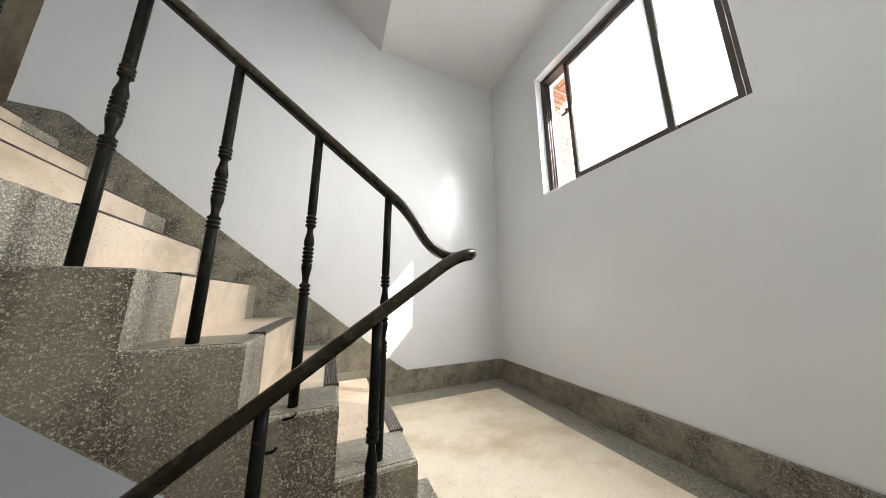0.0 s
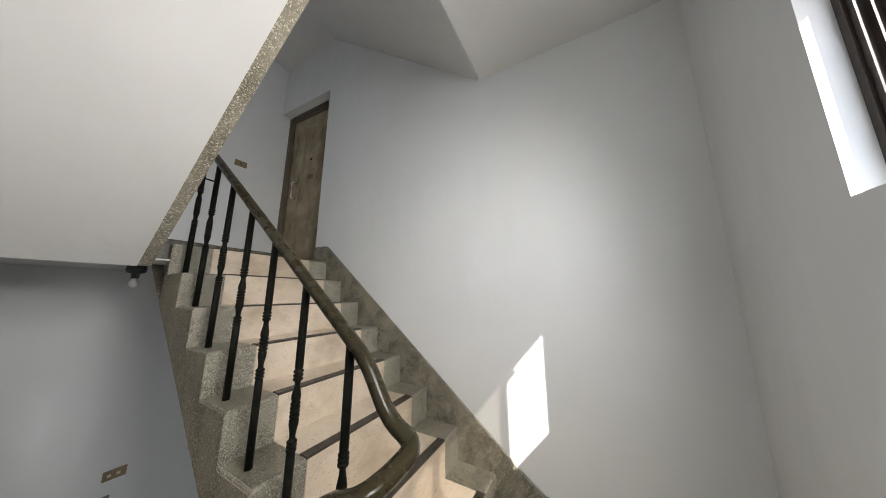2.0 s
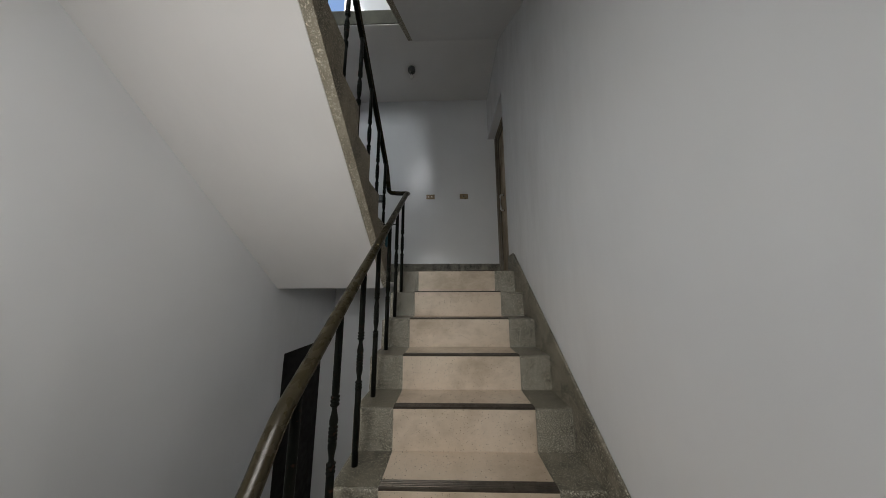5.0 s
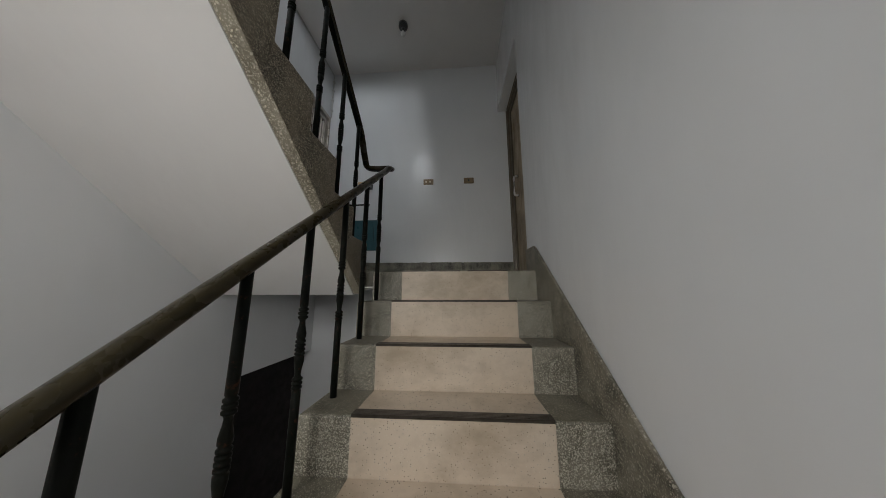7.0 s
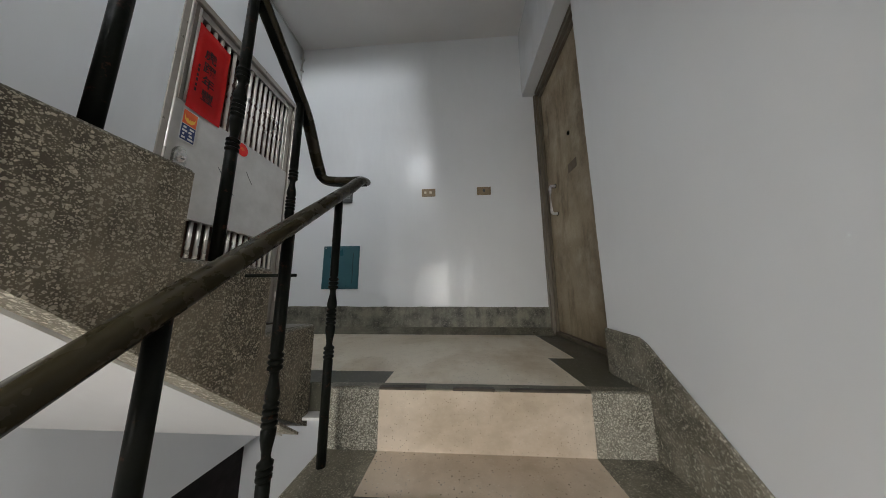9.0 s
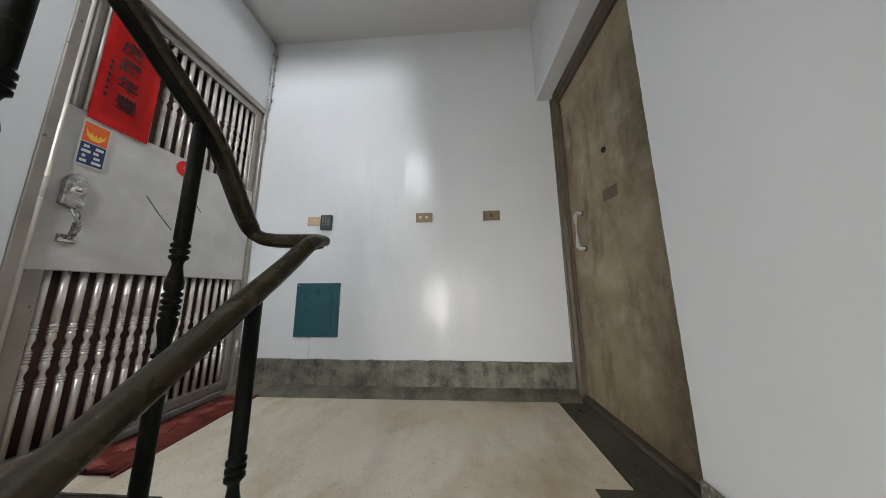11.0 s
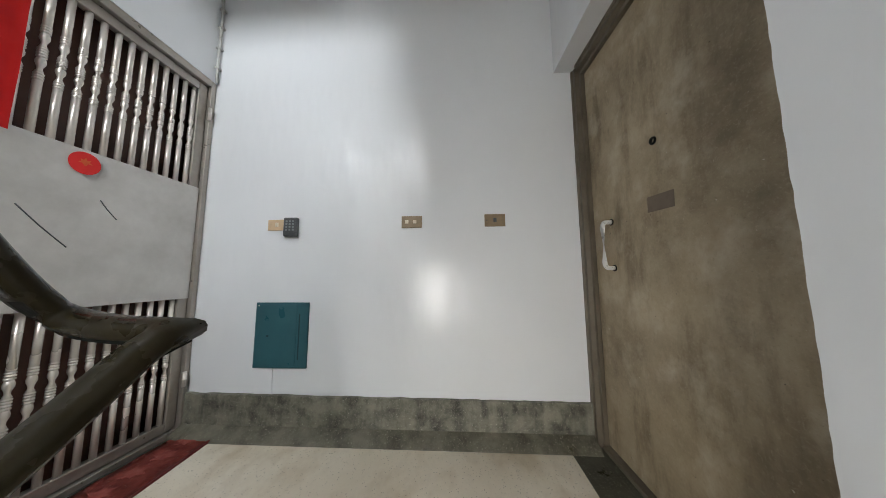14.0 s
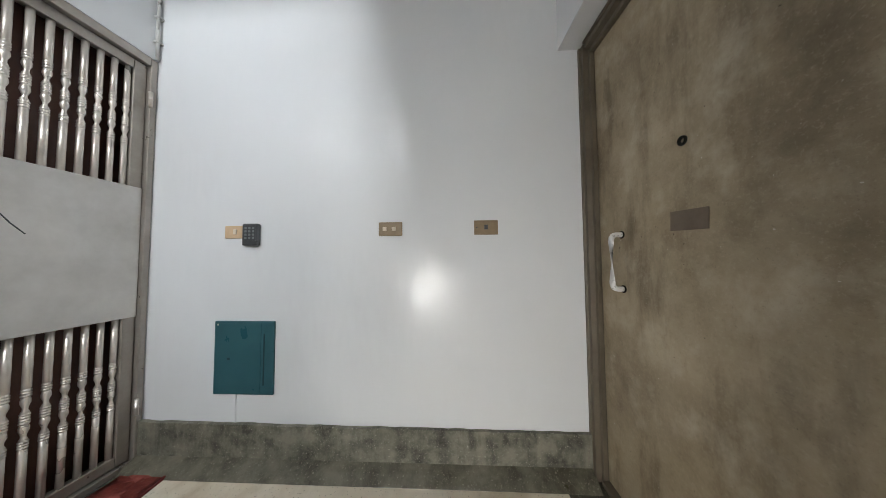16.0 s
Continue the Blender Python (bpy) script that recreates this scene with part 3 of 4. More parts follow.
flight("cream and grey terrazzo stairs going up to the flat landing", 0.0, 0.0, -1, T, R, YA, -0.0005, 0.39, YA)
flight("terrazzo stairs seen from below, with white soffit and rough grey string", X3, LAND, 1, T3, R3U, YL, YC, 0.372, YC, 0.0225, 0.15, 0.137)
flight("terrazzo stairs leading up from the floor below", X1, LAND - F, 1, T, R3, YL, YC, 0.39, YC)
flight("terrazzo stairs above, showing a white soffit", 0.0, FU, -1, T, R, YA, -0.0005, 0.368, YA, 0.0, 0.185, 0.153)
flight("terrazzo stairs going down in the dark below", 0.0, -F, -1, T, R, YA, -0.0005, 0.39, YA)

for z in (0.0, FU):
    bm = bmesh.new()
    prism(bm, [(XW - 0.016, z), (XW - 0.016, z + 0.155), (0.26, z + 0.155), (0.19, z + 0.20), (-1.63, z + 1.632), (-1.66, z + 1.645), (XD + 0.002, z + 1.65), (XD + 0.002, z + LAND), (-1.634, z + LAND - 0.02), (-1.634, z + 7 * R - 0.035), (0.0, z - 0.035)], "y", -0.015, 0)
    bevel(bm, 0.004, 1)
    structure("baseboard_stairs_1" if z == 0 else "baseboard_stairs_2", bm, SKIRT, "grey stained cement skirting stepping up beside the stairs")

# ---- stair railing ----
RAIL_SECTION = [(-0.0220, -0.009), (-0.0185, -0.015), (0.0185, -0.015), (0.0220, -0.009), (0.0225, 0.000), (0.0203, 0.008), (0.013, 0.0138), (0.0, 0.016), (-0.013, 0.0138), (-0.0203, 0.008), (-0.0225, 0.000)]
YR2, YR3 = -1.01, -1.19
SL2, SL3, SL1 = R / T, R3U / T3, R3 / T
UP2 = 0.966                     # rail over the foot of the flight beside the stair wall


def rail_two(x, z0=0.0):
    return z0 + UP2 - 0.754 * x


def rail_three(x):
    return LAND + 0.0225 + R3U + 0.838 + SL3 * (x - X3 - 0.115)


def rail_one(x):
    return LAND - F + R3 + 0.80 + SL1 * (x - X1 - 0.075)


def turned(height, r=0.0135):
    """A round iron bar with two turned vases between rings of beads."""
    k = height / 0.84
    prof = [(0, r * 1.0)]
    beads = lambda z, n, w=0.0125: [p for i in range(n) for p in ((z + i * w, r * 0.80), (z + (i + 0.3) * w, r * 1.16), (z + (i + 0.7) * w, r * 1.16), (z + (i + 1) * w, r * 0.80))]
    m = height * 0.36
    prof += [(m, r)] + beads(m + 0.003, 3) + [(m + 0.046, r * 0.66), (m + 0.06, r * 0.74), (m + 0.085, r * 1.08), (m + 0.100, r * 1.1)]
    prof += beads(m + 0.104, 4) + [(m + 0.160, r * 1.08), (m + 0.172, r * 1.1), (m + 0.198, r * 0.72), (m + 0.21, r * 0.64)]
    prof += beads(m + 0.217, 3) + [(m + 0.260, r * 0.98), (height, r * 0.98)]
    return prof


def baluster_mesh(height):
    bm = bmesh.new()
    lathe(bm, turned(height), 14)
    return mesh_of(bm, "baluster", IRON)


railing = base_of("stair_railing", -0.145, YR2, R, "dark olive handrail on turned black iron balusters", "railing")
RINV = Matrix.Translation(-Vector(railing.location))
path = [(X1 + 0.1, YR3, rail_one(X1 + 0.1)), (0.06, YR3, rail_one(0.06)), (0.135, YR3, 0.815), (0.142, (YR2 + YR3) / 2, 0.818), (0.135, YR2, 0.825), (0.05, YR2, 0.862), (-0.04, YR2, rail_two(-0.04))]
path += [(-1.64, YR2, rail_two(-1.64) - 0.003), (-1.700, YR2, 2.252)]
corner = [(-1.738, YR2 + 0.005, 2.272)]                # sharp mitre over the landing
upper = [(-1.740, -1.10, 2.273), (-1.744, YR3, 2.284), (-1.70, YR3, 2.330), (-1.60, YR3, rail_three(-1.60))]
upper += [(0.0, YR3, rail_three(0.0)), (0.13, YR3, FU + 0.86), (0.13, YR2, FU + 0.86), (-0.04, YR2, rail_two(-0.04, FU)), (-1.70, YR2, rail_two(-1.70, FU))]
path = rounded(path + corner, 0.055, 5)[:-1] + rounded(corner + upper, 0.055, 5)
bm = bmesh.new()
sweep(bm, path, RAIL_SECTION)
part("handrail", bm, RAIL, railing, "glossy dark olive handrail").matrix_parent_inverse = RINV
bm = bmesh.new()
sweep(bm, [(p[0], p[1], p[2] - 0.018) for p in path], [(-0.012, -0.004), (0.012, -0.004), (0.012, 0.004), (-0.012, 0.004)], False)
part("rail_bar", bm, IRON, railing, "flat iron bar under the handrail").matrix_parent_inverse = RINV
BACK = (0.11, 0.12, 0.128, 0.132, 0.147, 0.15, 0.15)      # balusters behind the nosings
TWO = [baluster_mesh(UP2 + 0.754 * (b + j * T) - (j + 1) * R - 0.02) for j, b in enumerate(BACK)]
B3, B1 = baluster_mesh(0.818), baluster_mesh(0.78)
spots = [(TWO[j], -b - j * T, YR2, (j + 1) * R + z) for z in (0, FU) for j, b in enumerate(BACK)]
spots += [(B3, X3 + 0.115 + j * T3, YR3, LAND + 0.0225 + (j + 1) * R3U) for j in range(7)]
spots += [(B1, X1 + 0.075 + j * T, YR3, LAND - F + (j + 1) * R3) for j in range(7)]
for k, (me, x, y, z) in enumerate(spots):
    ob = new("baluster", me)
    ob.parent = railing
    ob.matrix_parent_inverse = RINV
    ob.matrix_basis = Matrix.Translation((x, y, z)) @ pose(0, 0, 0, 0, 0, 37 * k)
bm = boxed(-1.349, -1.341, YC + 0.003, -1.0, 1.834, 1.842, soft=0.002)
part("tie_bar", bm, IRON, railing, "thin dark iron tie bar").matrix_parent_inverse = RINV

for x, z in ((-0.352, 0.367), (-0.387, 0.297)):
    bm = bmesh.new()
    sweep(bm, rounded([(x - 0.016, YA - 0.006, z - 0.004), (x + 0.008, YA - 0.014, z), (x + 0.012, YA + 0.004, z + 0.003)], 0.008, 4), circle(0.0035, 6))
    part("wire_stub", bm, IRON, railing, "bent dark wire stub in the string").matrix_parent_inverse = RINV


# ---- windows ----
def window(z, n):
    top = base_of("window_%d" % n, XW + 0.1, (WY0 + WY1) / 2, z + WZ0, "sliding window with dark aluminium frame and frosted panes, partly open", "", "", "structure")
    inv = Matrix.Translation(-Vector(top.location))
    def add(name, bm, mat, parent=top, label=""):
        ob = part(name, bm, mat, parent, label)
        if parent is top:
            ob.matrix_parent_inverse = inv
        return ob
    a, b = XW + 0.06, XW + 0.135
    bm = bmesh.new()
    for q in ((WY0, WY0 + 0.028, z + WZ0, z + WZ1), (WY1 - 0.02, WY1, z + WZ0, z + WZ1), (WY0 + 0.028, WY1 - 0.02, z + WZ0, z + WZ0 + 0.025), (WY0 + 0.028, WY1 - 0.02, z + WZ1 - 0.03, z + WZ1)):
        box(bm, a, b, *q)
    bevel(bm, 0.002, 1)
    add("window_frame", bm, ALU)
    bm = bmesh.new()
    for k in range(3):
        box(bm, a + 0.008 + k * 0.024, a + 0.012 + k * 0.024, WY0 + 0.028, WY1 - 0.02, z + WZ0 + 0.025, z + WZ0 + 0.035)
        box(bm, a + 0.008 + k * 0.024, a + 0.012 + k * 0.024, WY1 - 0.036, WY1 - 0.02, z + WZ0 + 0.035, z + WZ1 - 0.03)
    add("track", bm, ALU)
    for x, y0, y1 in ((a + 0.018, -1.36, -0.815), (a + 0.042, WY0 + 0.028, -1.32)):
        bm = bmesh.new()
        zl, zh, w = z + WZ0 + 0.03, z + WZ1 - 0.032, 0.028
        for q in ((y0, y0 + w, zl, zh), (y1 - w, y1, zl, zh), (y0 + w, y1 - w, zl, zl + 0.042), (y0 + w, y1 - w, zh - 0.03, zh)):
            box(bm, x - 0.011, x + 0.011, *q)
        bevel(bm, 0.002, 1)
        sash = add("sash", bm, ALU)
        part("pane", boxed(x + 0.013, x + 0.018, y0 + w - 0.005, y1 - w + 0.005, zl + 0.025, zh - 0.025), FROSTED, sash, "frosted glass pane")
    bm = bmesh.new()
    lathe(bm, [(0, 0.012), (0.012, 0.012), (0.016, 0.009)], 12, (a + 0.0, -0.806, z + 1.985), "x")
    box(bm, a - 0.002, a + 0.010, -0.812, -0.765, z + 1.955, z + 1.972)
    add("latch", bm, PATCH, label="small brown window latch")
    structure("window_sill_%d" % n, boxed(XW + 0.001, XW + 0.06, WY0, WY1, z + WZ0, z + WZ0 + 0.003), WALL, "white painted window sill")


for i, z in enumerate((-F, 0.0, FU)):
    window(z, i + 1)


# ---- flat door beside the landing ----
def flat_door(z, n, finish, trim, label):
    top = base_of("door_%d" % n, (XB + XD) / 2, 0.15, z, label, "", "", "structure")
    inv = Matrix.Translation(-Vector(top.location))
    def add(name, bm, mat, label=""):
        ob = part(name, bm, mat, top, label)
        ob.matrix_parent_inverse = inv
        return ob
    def head_at(x):
        return z + HEAD_BACK + (HEAD_FRONT - HEAD_BACK) * (x - XB) / (XD - XB) - 0.002
    bm = bmesh.new()
    prism(bm, [(XB, 0.098), (XB + 0.012, 0.098), (XB + 0.014, 0.106), (XB + 0.032, 0.108), (XB + 0.036, 0.130), (XB + 0.050, 0.133), (XB + 0.050, 0.2), (XB, 0.2)], "z", z, head_at(XB + 0.050))
    add("jamb", bm, trim)
    bm = bmesh.new()
    prism(bm, [(XD + 0.02, 0.10), (XD - 0.035, 0.10), (XD - 0.042, 0.125), (XD - 0.075, 0.13), (XD - 0.075, 0.2), (XD + 0.02, 0.2)], "z", z, head_at(XD))
    add("jamb", bm, trim)
    bm = bmesh.new()
    xa, xb = XB + 0.051, XD - 0.076
    rows = [(0.098, 0.0), (0.098, 0.012), (0.106, 0.014), (0.108, 0.032), (0.130, 0.036), (0.133, 0.052), (0.2, 0.052), (0.2, 0.0)]
    ends = [[bm.verts.new((x, y, head_at(x) - d)) for y, d in rows] for x in (xa, xb)]
    for k in range(len(rows)):
        bm.faces.new((ends[0][k], ends[1][k], ends[1][(k + 1) % len(rows)], ends[0][(k + 1) % len(rows)]))
    bm.faces.new(ends[0])
    bm.faces.new(ends[1][::-1])
    bmesh.ops.recalc_face_normals(bm, faces=bm.faces)
    add("head", bm, trim)
    bm = bmesh.new()
    prism(bm, [(XB + 0.054, z + 0.025), (XD - 0.08, z + 0.025), (XD - 0.08, head_at(XD - 0.08) - 0.055), (XB + 0.054, head_at(XB + 0.054) - 0.055)], "y", 0.150, 0.190)
    bevel(bm, 0.003, 2)
    leaf = add("leaf", bm, finish, "brown painted metal leaf with worn patches")
    add("threshold", boxed(XB + 0.051, XD - 0.076, 0.12, 0.195, z, z + 0.022, soft=0.004), trim)
    bm = bmesh.new()
    hx = XB + 0.205
    sweep(bm, rounded([(hx, 0.152, z + 0.895), (hx, 0.105, z + 0.895), (hx, 0.105, z + 1.115), (hx, 0.152, z + 1.115)], 0.03, 5), circle(0.0105, 10))
    # The lower door's handle takes the near-black of its leaf.
    part("pull_handle", bm, SATIN if finish is DOOR else finish, leaf, "bright chrome pull handle")
    bm = bmesh.new()
    for zz in (0.895, 1.115):
        lathe(bm, [(0.146, 0.016), (0.151, 0.015)], 12, (hx, 0, z + zz), "y")
    part("handle_base", bm, IRON, leaf)
    bm = bmesh.new()
    lathe(bm, [(0.151, 0.006), (0.146, 0.007), (0.143, 0.013), (0.146, 0.015), (0.151, 0.015)], 14, (XB + 0.49, 0, z + 1.368), "y")
    part("peephole", bm, IRON, leaf, "small dark peephole")
    bm = boxed(-0.06, 0.06, -0.0008, 0.0, -0.03, 0.03)
    ob = part("tape_mark", bm, PATCH, leaf, "faded brown tape mark")
    ob.matrix_basis = pose(XB + 0.495, 0.1497, z + 1.13, 0, 3, 0)
    structure("wall_behind_door_%d" % n, boxed(XB, XD + 0.1, 0.2, 0.3, z - 0.1, z + 2.2), DARKWOOD, "dark closing wall behind the door")
    return top


flat_door(LAND, 1, DOOR, DOOR_FRAME, "closed brown scuffed metal flat door")
flat_door(LAND - F, 2, NEAR_BLACK, NEAR_BLACK, "closed dark flat door on the landing below")


# ---- steel gate with turned bars ----
def gate_bar_mesh(h, flip):
    r = 0.0115
    bm = bmesh.new()
    beads = lambda z, n: [p for i in range(n) for p in ((z + i * 0.0105, r * 0.74), (z + i * 0.0105 + 0.003, r * 1.12), (z + i * 0.0105 + 0.0075, r * 1.12), (z + (i + 1) * 0.0105, r * 0.74))]
    vase = lambda z: [(z, r * 0.95), (z + 0.010, r * 0.58), (z + 0.020, r * 0.62), (z + 0.036, r * 1.10), (z + 0.046, r * 1.10), (z + 0.056, r * 0.9)]
    m = h * 0.34
    prof = [(0, r), (m, r)] + beads(m + 0.002, 3) + vase(m + 0.036) + beads(m + 0.094, 4) + vase(m + 0.138) + beads(m + 0.196, 3) + [(m + 0.230, r), (h, r)]
    if flip:
        prof = [(h - z, q) for z, q in prof[::-1]]
    lathe(bm, prof, 14)
    return mesh_of(bm, "gate_bar", STEEL)


def text_mesh(words, size):
    cu = bpy.data.curves.new("lettering", "FONT")
    cu.body, cu.size, cu.align_x, cu.align_y, cu.extrude, cu.offset = words, size, "CENTER", "CENTER", 0.0004, 0.0008
    ob = bpy.data.objects.new("lettering", cu)
    scene.collection.objects.link(ob)
    bpy.context.view_layer.update()
    me = bpy.data.meshes.new_from_object(ob.evaluated_get(bpy.context.evaluated_depsgraph_get()))
    bpy.data.objects.remove(ob)
    me.materials.clear()
    return me


FACE = Matrix(((-1, 0, 0, 0), (0, 0, 1, 0), (0, 1, 0, 0), (0, 0, 0, 1)))     # flat things on the far side wall, facing the landing


def steel_gate(z):
    top = base_of("steel_gate", -2.32, YL, z, "closed stainless steel gate with turned bars and red paper", "gate")
    inv = Matrix.Translation(-Vector(top.location))
    def add(name, bm, mat, label="", parent=top):
        ob = part(name, bm, mat, parent, label)
        if parent is top:
            ob.matrix_parent_inverse = inv
        return ob
    x0, x1 = XB + 0.004, -1.822
    for q in ((x0, x0 + 0.028, z, z + 2.106), (x1 - 0.042, x1, z, z + 2.106)):
        add("jamb", boxed(q[0], q[1], YL - 0.10, YL + 0.004, q[2], q[3], soft=0.004), STEEL_FRAME)
    add("head", boxed(x0 + 0.029, x1 - 0.043, YL - 0.10, YL + 0.004, z + 2.064, z + 2.106, soft=0.004), STEEL_FRAME)
    add("sill_bar", boxed(x0 + 0.029, x1 - 0.043, YL - 0.10, YL - 0.002, z, z + 0.03, soft=0.004), STEEL_FRAME)
    lx0, lx1, ya, yb = x0 + 0.032, x1 - 0.046, YL - 0.055, YL - 0.018
    for q in ((lx0, lx0 + 0.05), (lx1 - 0.055, lx1)):
        add("stile", boxed(q[0], q[1], ya, yb, z + 0.036, z + 2.06, soft=0.004), STEEL_FRAME)
    for q in ((z + 0.036, z + 0.085), (z + 2.012, z + 2.06)):
        add("rail", boxed(lx0 + 0.051, lx1 - 0.056, ya, yb, *q, soft=0.004), STEEL_FRAME)
    # Thin bars added to draw the bright lines that jamb and stile reflect.
    for xx, yy, foot in ((x1 - 0.036, YL + 0.004, 0.03), (lx1 - 0.012, YL - 0.012, 1.405), (lx1 - 0.047, YL - 0.012, 1.405)):
        bm = bmesh.new()
        lathe(bm, [(z + foot, 0.006), (z + 2.05, 0.006)], 10, (xx, yy, 0))
        add("glint_bar", bm, STEEL, "bright polished bar added for the reflection lines on jamb and stile")
    panel = add("sheet_panel", boxed(lx0 - 0.001, lx1 + 0.001, ya - 0.004, yb + 0.004, z + 0.74, z + 1.402, soft=0.003), STEEL_DULL, "scuffed grey steel sheet")
    low, high = gate_bar_mesh(0.656, False), gate_bar_mesh(0.612, False)
    for k in range(17):
        x = -1.938 - k * 0.0486
        for me, zz in ((low, z + 0.084), (high, z + 1.401)):
            ob = new("gate_bar", me)
            ob.parent = top
            ob.matrix_parent_inverse = inv
            ob.matrix_basis = Matrix.Translation((x, (ya + yb) / 2, zz))
    yf = yb + 0.0045
    for (xa, za), (xb, zb) in (((-2.167, 2.608), (-2.298, 2.465)), ((-2.374, 2.682), (-2.434, 2.607))):
        bm = bmesh.new()
        sweep(bm, [(xa, yf, za), ((xa + xb) / 2 + 0.004, yf, (za + zb) / 2), (xb, yf, zb)], circle(0.0022, 6))
        add("scratch", bm, CHARCOAL, "dark scratch", panel)
    # lock with its pull
    bm = bmesh.new()
    prism(bm, [(-1.903, 2.475), (-1.903, 2.575), (-1.915, 2.60), (-1.937, 2.612), (-1.955, 2.60), (-1.966, 2.575), (-1.966, 2.475), (-1.935, 2.462)], "y", yf - 0.002, yf + 0.022)
    bevel(bm, 0.005, 2)
    lock = add("lock", bm, CHROME, "ornate worn chrome lock with pull")
    bm = bmesh.new()
    lathe(bm, [(yf + 0.02, 0.017), (yf + 0.030, 0.016), (yf + 0.032, 0.012)], 16, (-1.934, 0, 2.535), "y")
    part("cylinder", bm, STEEL, lock)
    part("keyhole", boxed(-1.941, -1.927, yf + 0.031, yf + 0.0335, 2.531, 2.539), CHARCOAL, lock)
    bm = bmesh.new()
    sweep(bm, rounded([(-1.935, yf + 0.012, 2.47), (-1.938, yf + 0.045, 2.44), (-1.945, yf + 0.045, 2.375), (-1.947, yf + 0.010, 2.345)], 0.03, 5), [(-0.010, -0.004), (0.010, -0.004), (0.012, 0.0), (0.010, 0.004), (-0.010, 0.004), (-0.012, 0)])
    part("pull", bm, CHROME, lock)
    part("foot_plate", boxed(-1.972, -1.922, yf - 0.002, yf + 0.012, 2.328, 2.362, soft=0.004), CHROME, lock)
    for zz in (z + 0.25, z + 1.84):
        bm = bmesh.new()
        lathe(bm, [(0, 0.009), (0.035, 0.009), (0.037, 0.0105), (0.041, 0.0105), (0.043, 0.009), (0.08, 0.009)], 12, (x0 + 0.03, YL + 0.008, zz))
        add("hinge", bm, STEEL, "steel barrel hinge")
    return top


steel_gate(LAND)
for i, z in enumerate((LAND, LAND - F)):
    structure("door_%d" % (i + 3), boxed(XB, -1.82, YL - 0.19, YL - 0.14, z, z + 2.11, soft=0.003), DARKWOOD if i == 0 else NEAR_BLACK, "dark brown wooden door behind the gate" if i == 0 else "near-black flat door in a recess")
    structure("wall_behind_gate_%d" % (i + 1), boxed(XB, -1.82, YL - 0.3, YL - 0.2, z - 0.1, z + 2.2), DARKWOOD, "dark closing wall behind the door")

# ---- papers stuck on the gate ----
YP = YL - 0.0085
bm = bmesh.new()
nx, nz = 6, 10
g = [[bm.verts.new((-1.919 - 0.206 * i / nx, YP + 0.002 * math.sin(i * 1.7 + j * 0.9) + 0.003, 2.860 + (0.575 - 0.02 * i / nx) * j / nz)) for j in range(nz + 1)] for i in range(nx + 1)]
for i in range(nx):
    for j in range(nz):
        bm.faces.new((g[i][j], g[i][j + 1], g[i + 1][j + 1], g[i + 1][j])).smooth = True
bmesh.ops.solidify(bm, geom=bm.faces[:], thickness=0.0008)
poster = solid("red_poster", bm, RED, "red paper couplet with black brush characters on the gate", "poster")
for ch, x, zz, s in (("虎", -2.005, 3.265, 0.080), ("躍", -2.01, 3.172, 0.080), ("年", -2.014, 3.082, 0.080), ("豐", -2.02, 2.988, 0.080)):
    me = text_mesh(ch, s)
    me.materials.append(INK)
    ob = new("character", me)
    ob.parent = poster
    ob.matrix_basis = Matrix.Translation((x, YP + 0.0068, zz)) @ FACE
for k in range(6):
    part("small_mark", boxed(-1.955, -1.945, YP + 0.0058, YP + 0.0066, 3.15 - k * 0.033, 3.168 - k * 0.033 + 0.004 * (k % 2)), INK, poster)

sticker = solid("sticker", boxed(-2.001, -1.917, YP, YP + 0.001, 2.654, 2.846), OFFWHITE, "small orange and navy sticker with a white border", "sticker")
part("orange_field", boxed(-1.996, -1.922, YP + 0.0008, YP + 0.0016, 2.757, 2.841), ORANGE, sticker)
part("navy_field", boxed(-1.996, -1.922, YP + 0.0008, YP + 0.0016, 2.659, 2.753), NAVY, sticker)
bm = bmesh.new()
prism(bm, [(-1.928, 2.815), (-1.94, 2.79), (-1.945, 2.80), (-1.955, 2.785), (-1.959, 2.798), (-1.963, 2.785), (-1.973, 2.80), (-1.978, 2.79), (-1.99, 2.815), (-1.985, 2.785), (-1.97, 2.768), (-1.948, 2.768), (-1.933, 2.785)], "y", YP + 0.0015, YP + 0.0022)
part("emblem", bm, YELLOW, sticker)
for k in range(4):
    for m in range(2):
        part("print_bar", boxed(-1.99 + m * 0.036 + 0.006 * ((k + m) % 3), -1.962 + m * 0.034 - 0.004 * (k % 2), YP + 0.0015, YP + 0.0021, 2.668 + k * 0.021, 2.680 + k * 0.021), OFFWHITE, sticker)

bm = bmesh.new()
lathe(bm, [(YP, 0.047), (YP + 0.0012, 0.047)], 28, (-2.312, 0, 2.822), "y")
seal = solid("round_sticker", bm, RED, "round red sticker with a gold figure on the gate", "sticker")
bm = bmesh.new()
prism(bm, [(-2.312 + q * math.sin(k * math.pi / 7), 2.826 + q * 0.9 * math.cos(k * math.pi / 7)) for k, q in enumerate((0.021, 0.011, 0.019, 0.012, 0.022, 0.010, 0.012, 0.018, 0.013, 0.009, 0.021, 0.012, 0.020, 0.010))], "y", YP + 0.0011, YP + 0.0018)
part("figure", bm, ORANGE, seal)


# ---- fittings on the landing walls ----
def wall_plate(name, y, z, w, h, mat, label, category):
    bm = bmesh.new()
    box(bm, XB, XB + 0.008, y - w / 2, y + w / 2, z - h / 2, z + h / 2)
    bevel(bm, 0.003, 2)
    return solid(name, bm, mat, label, category)


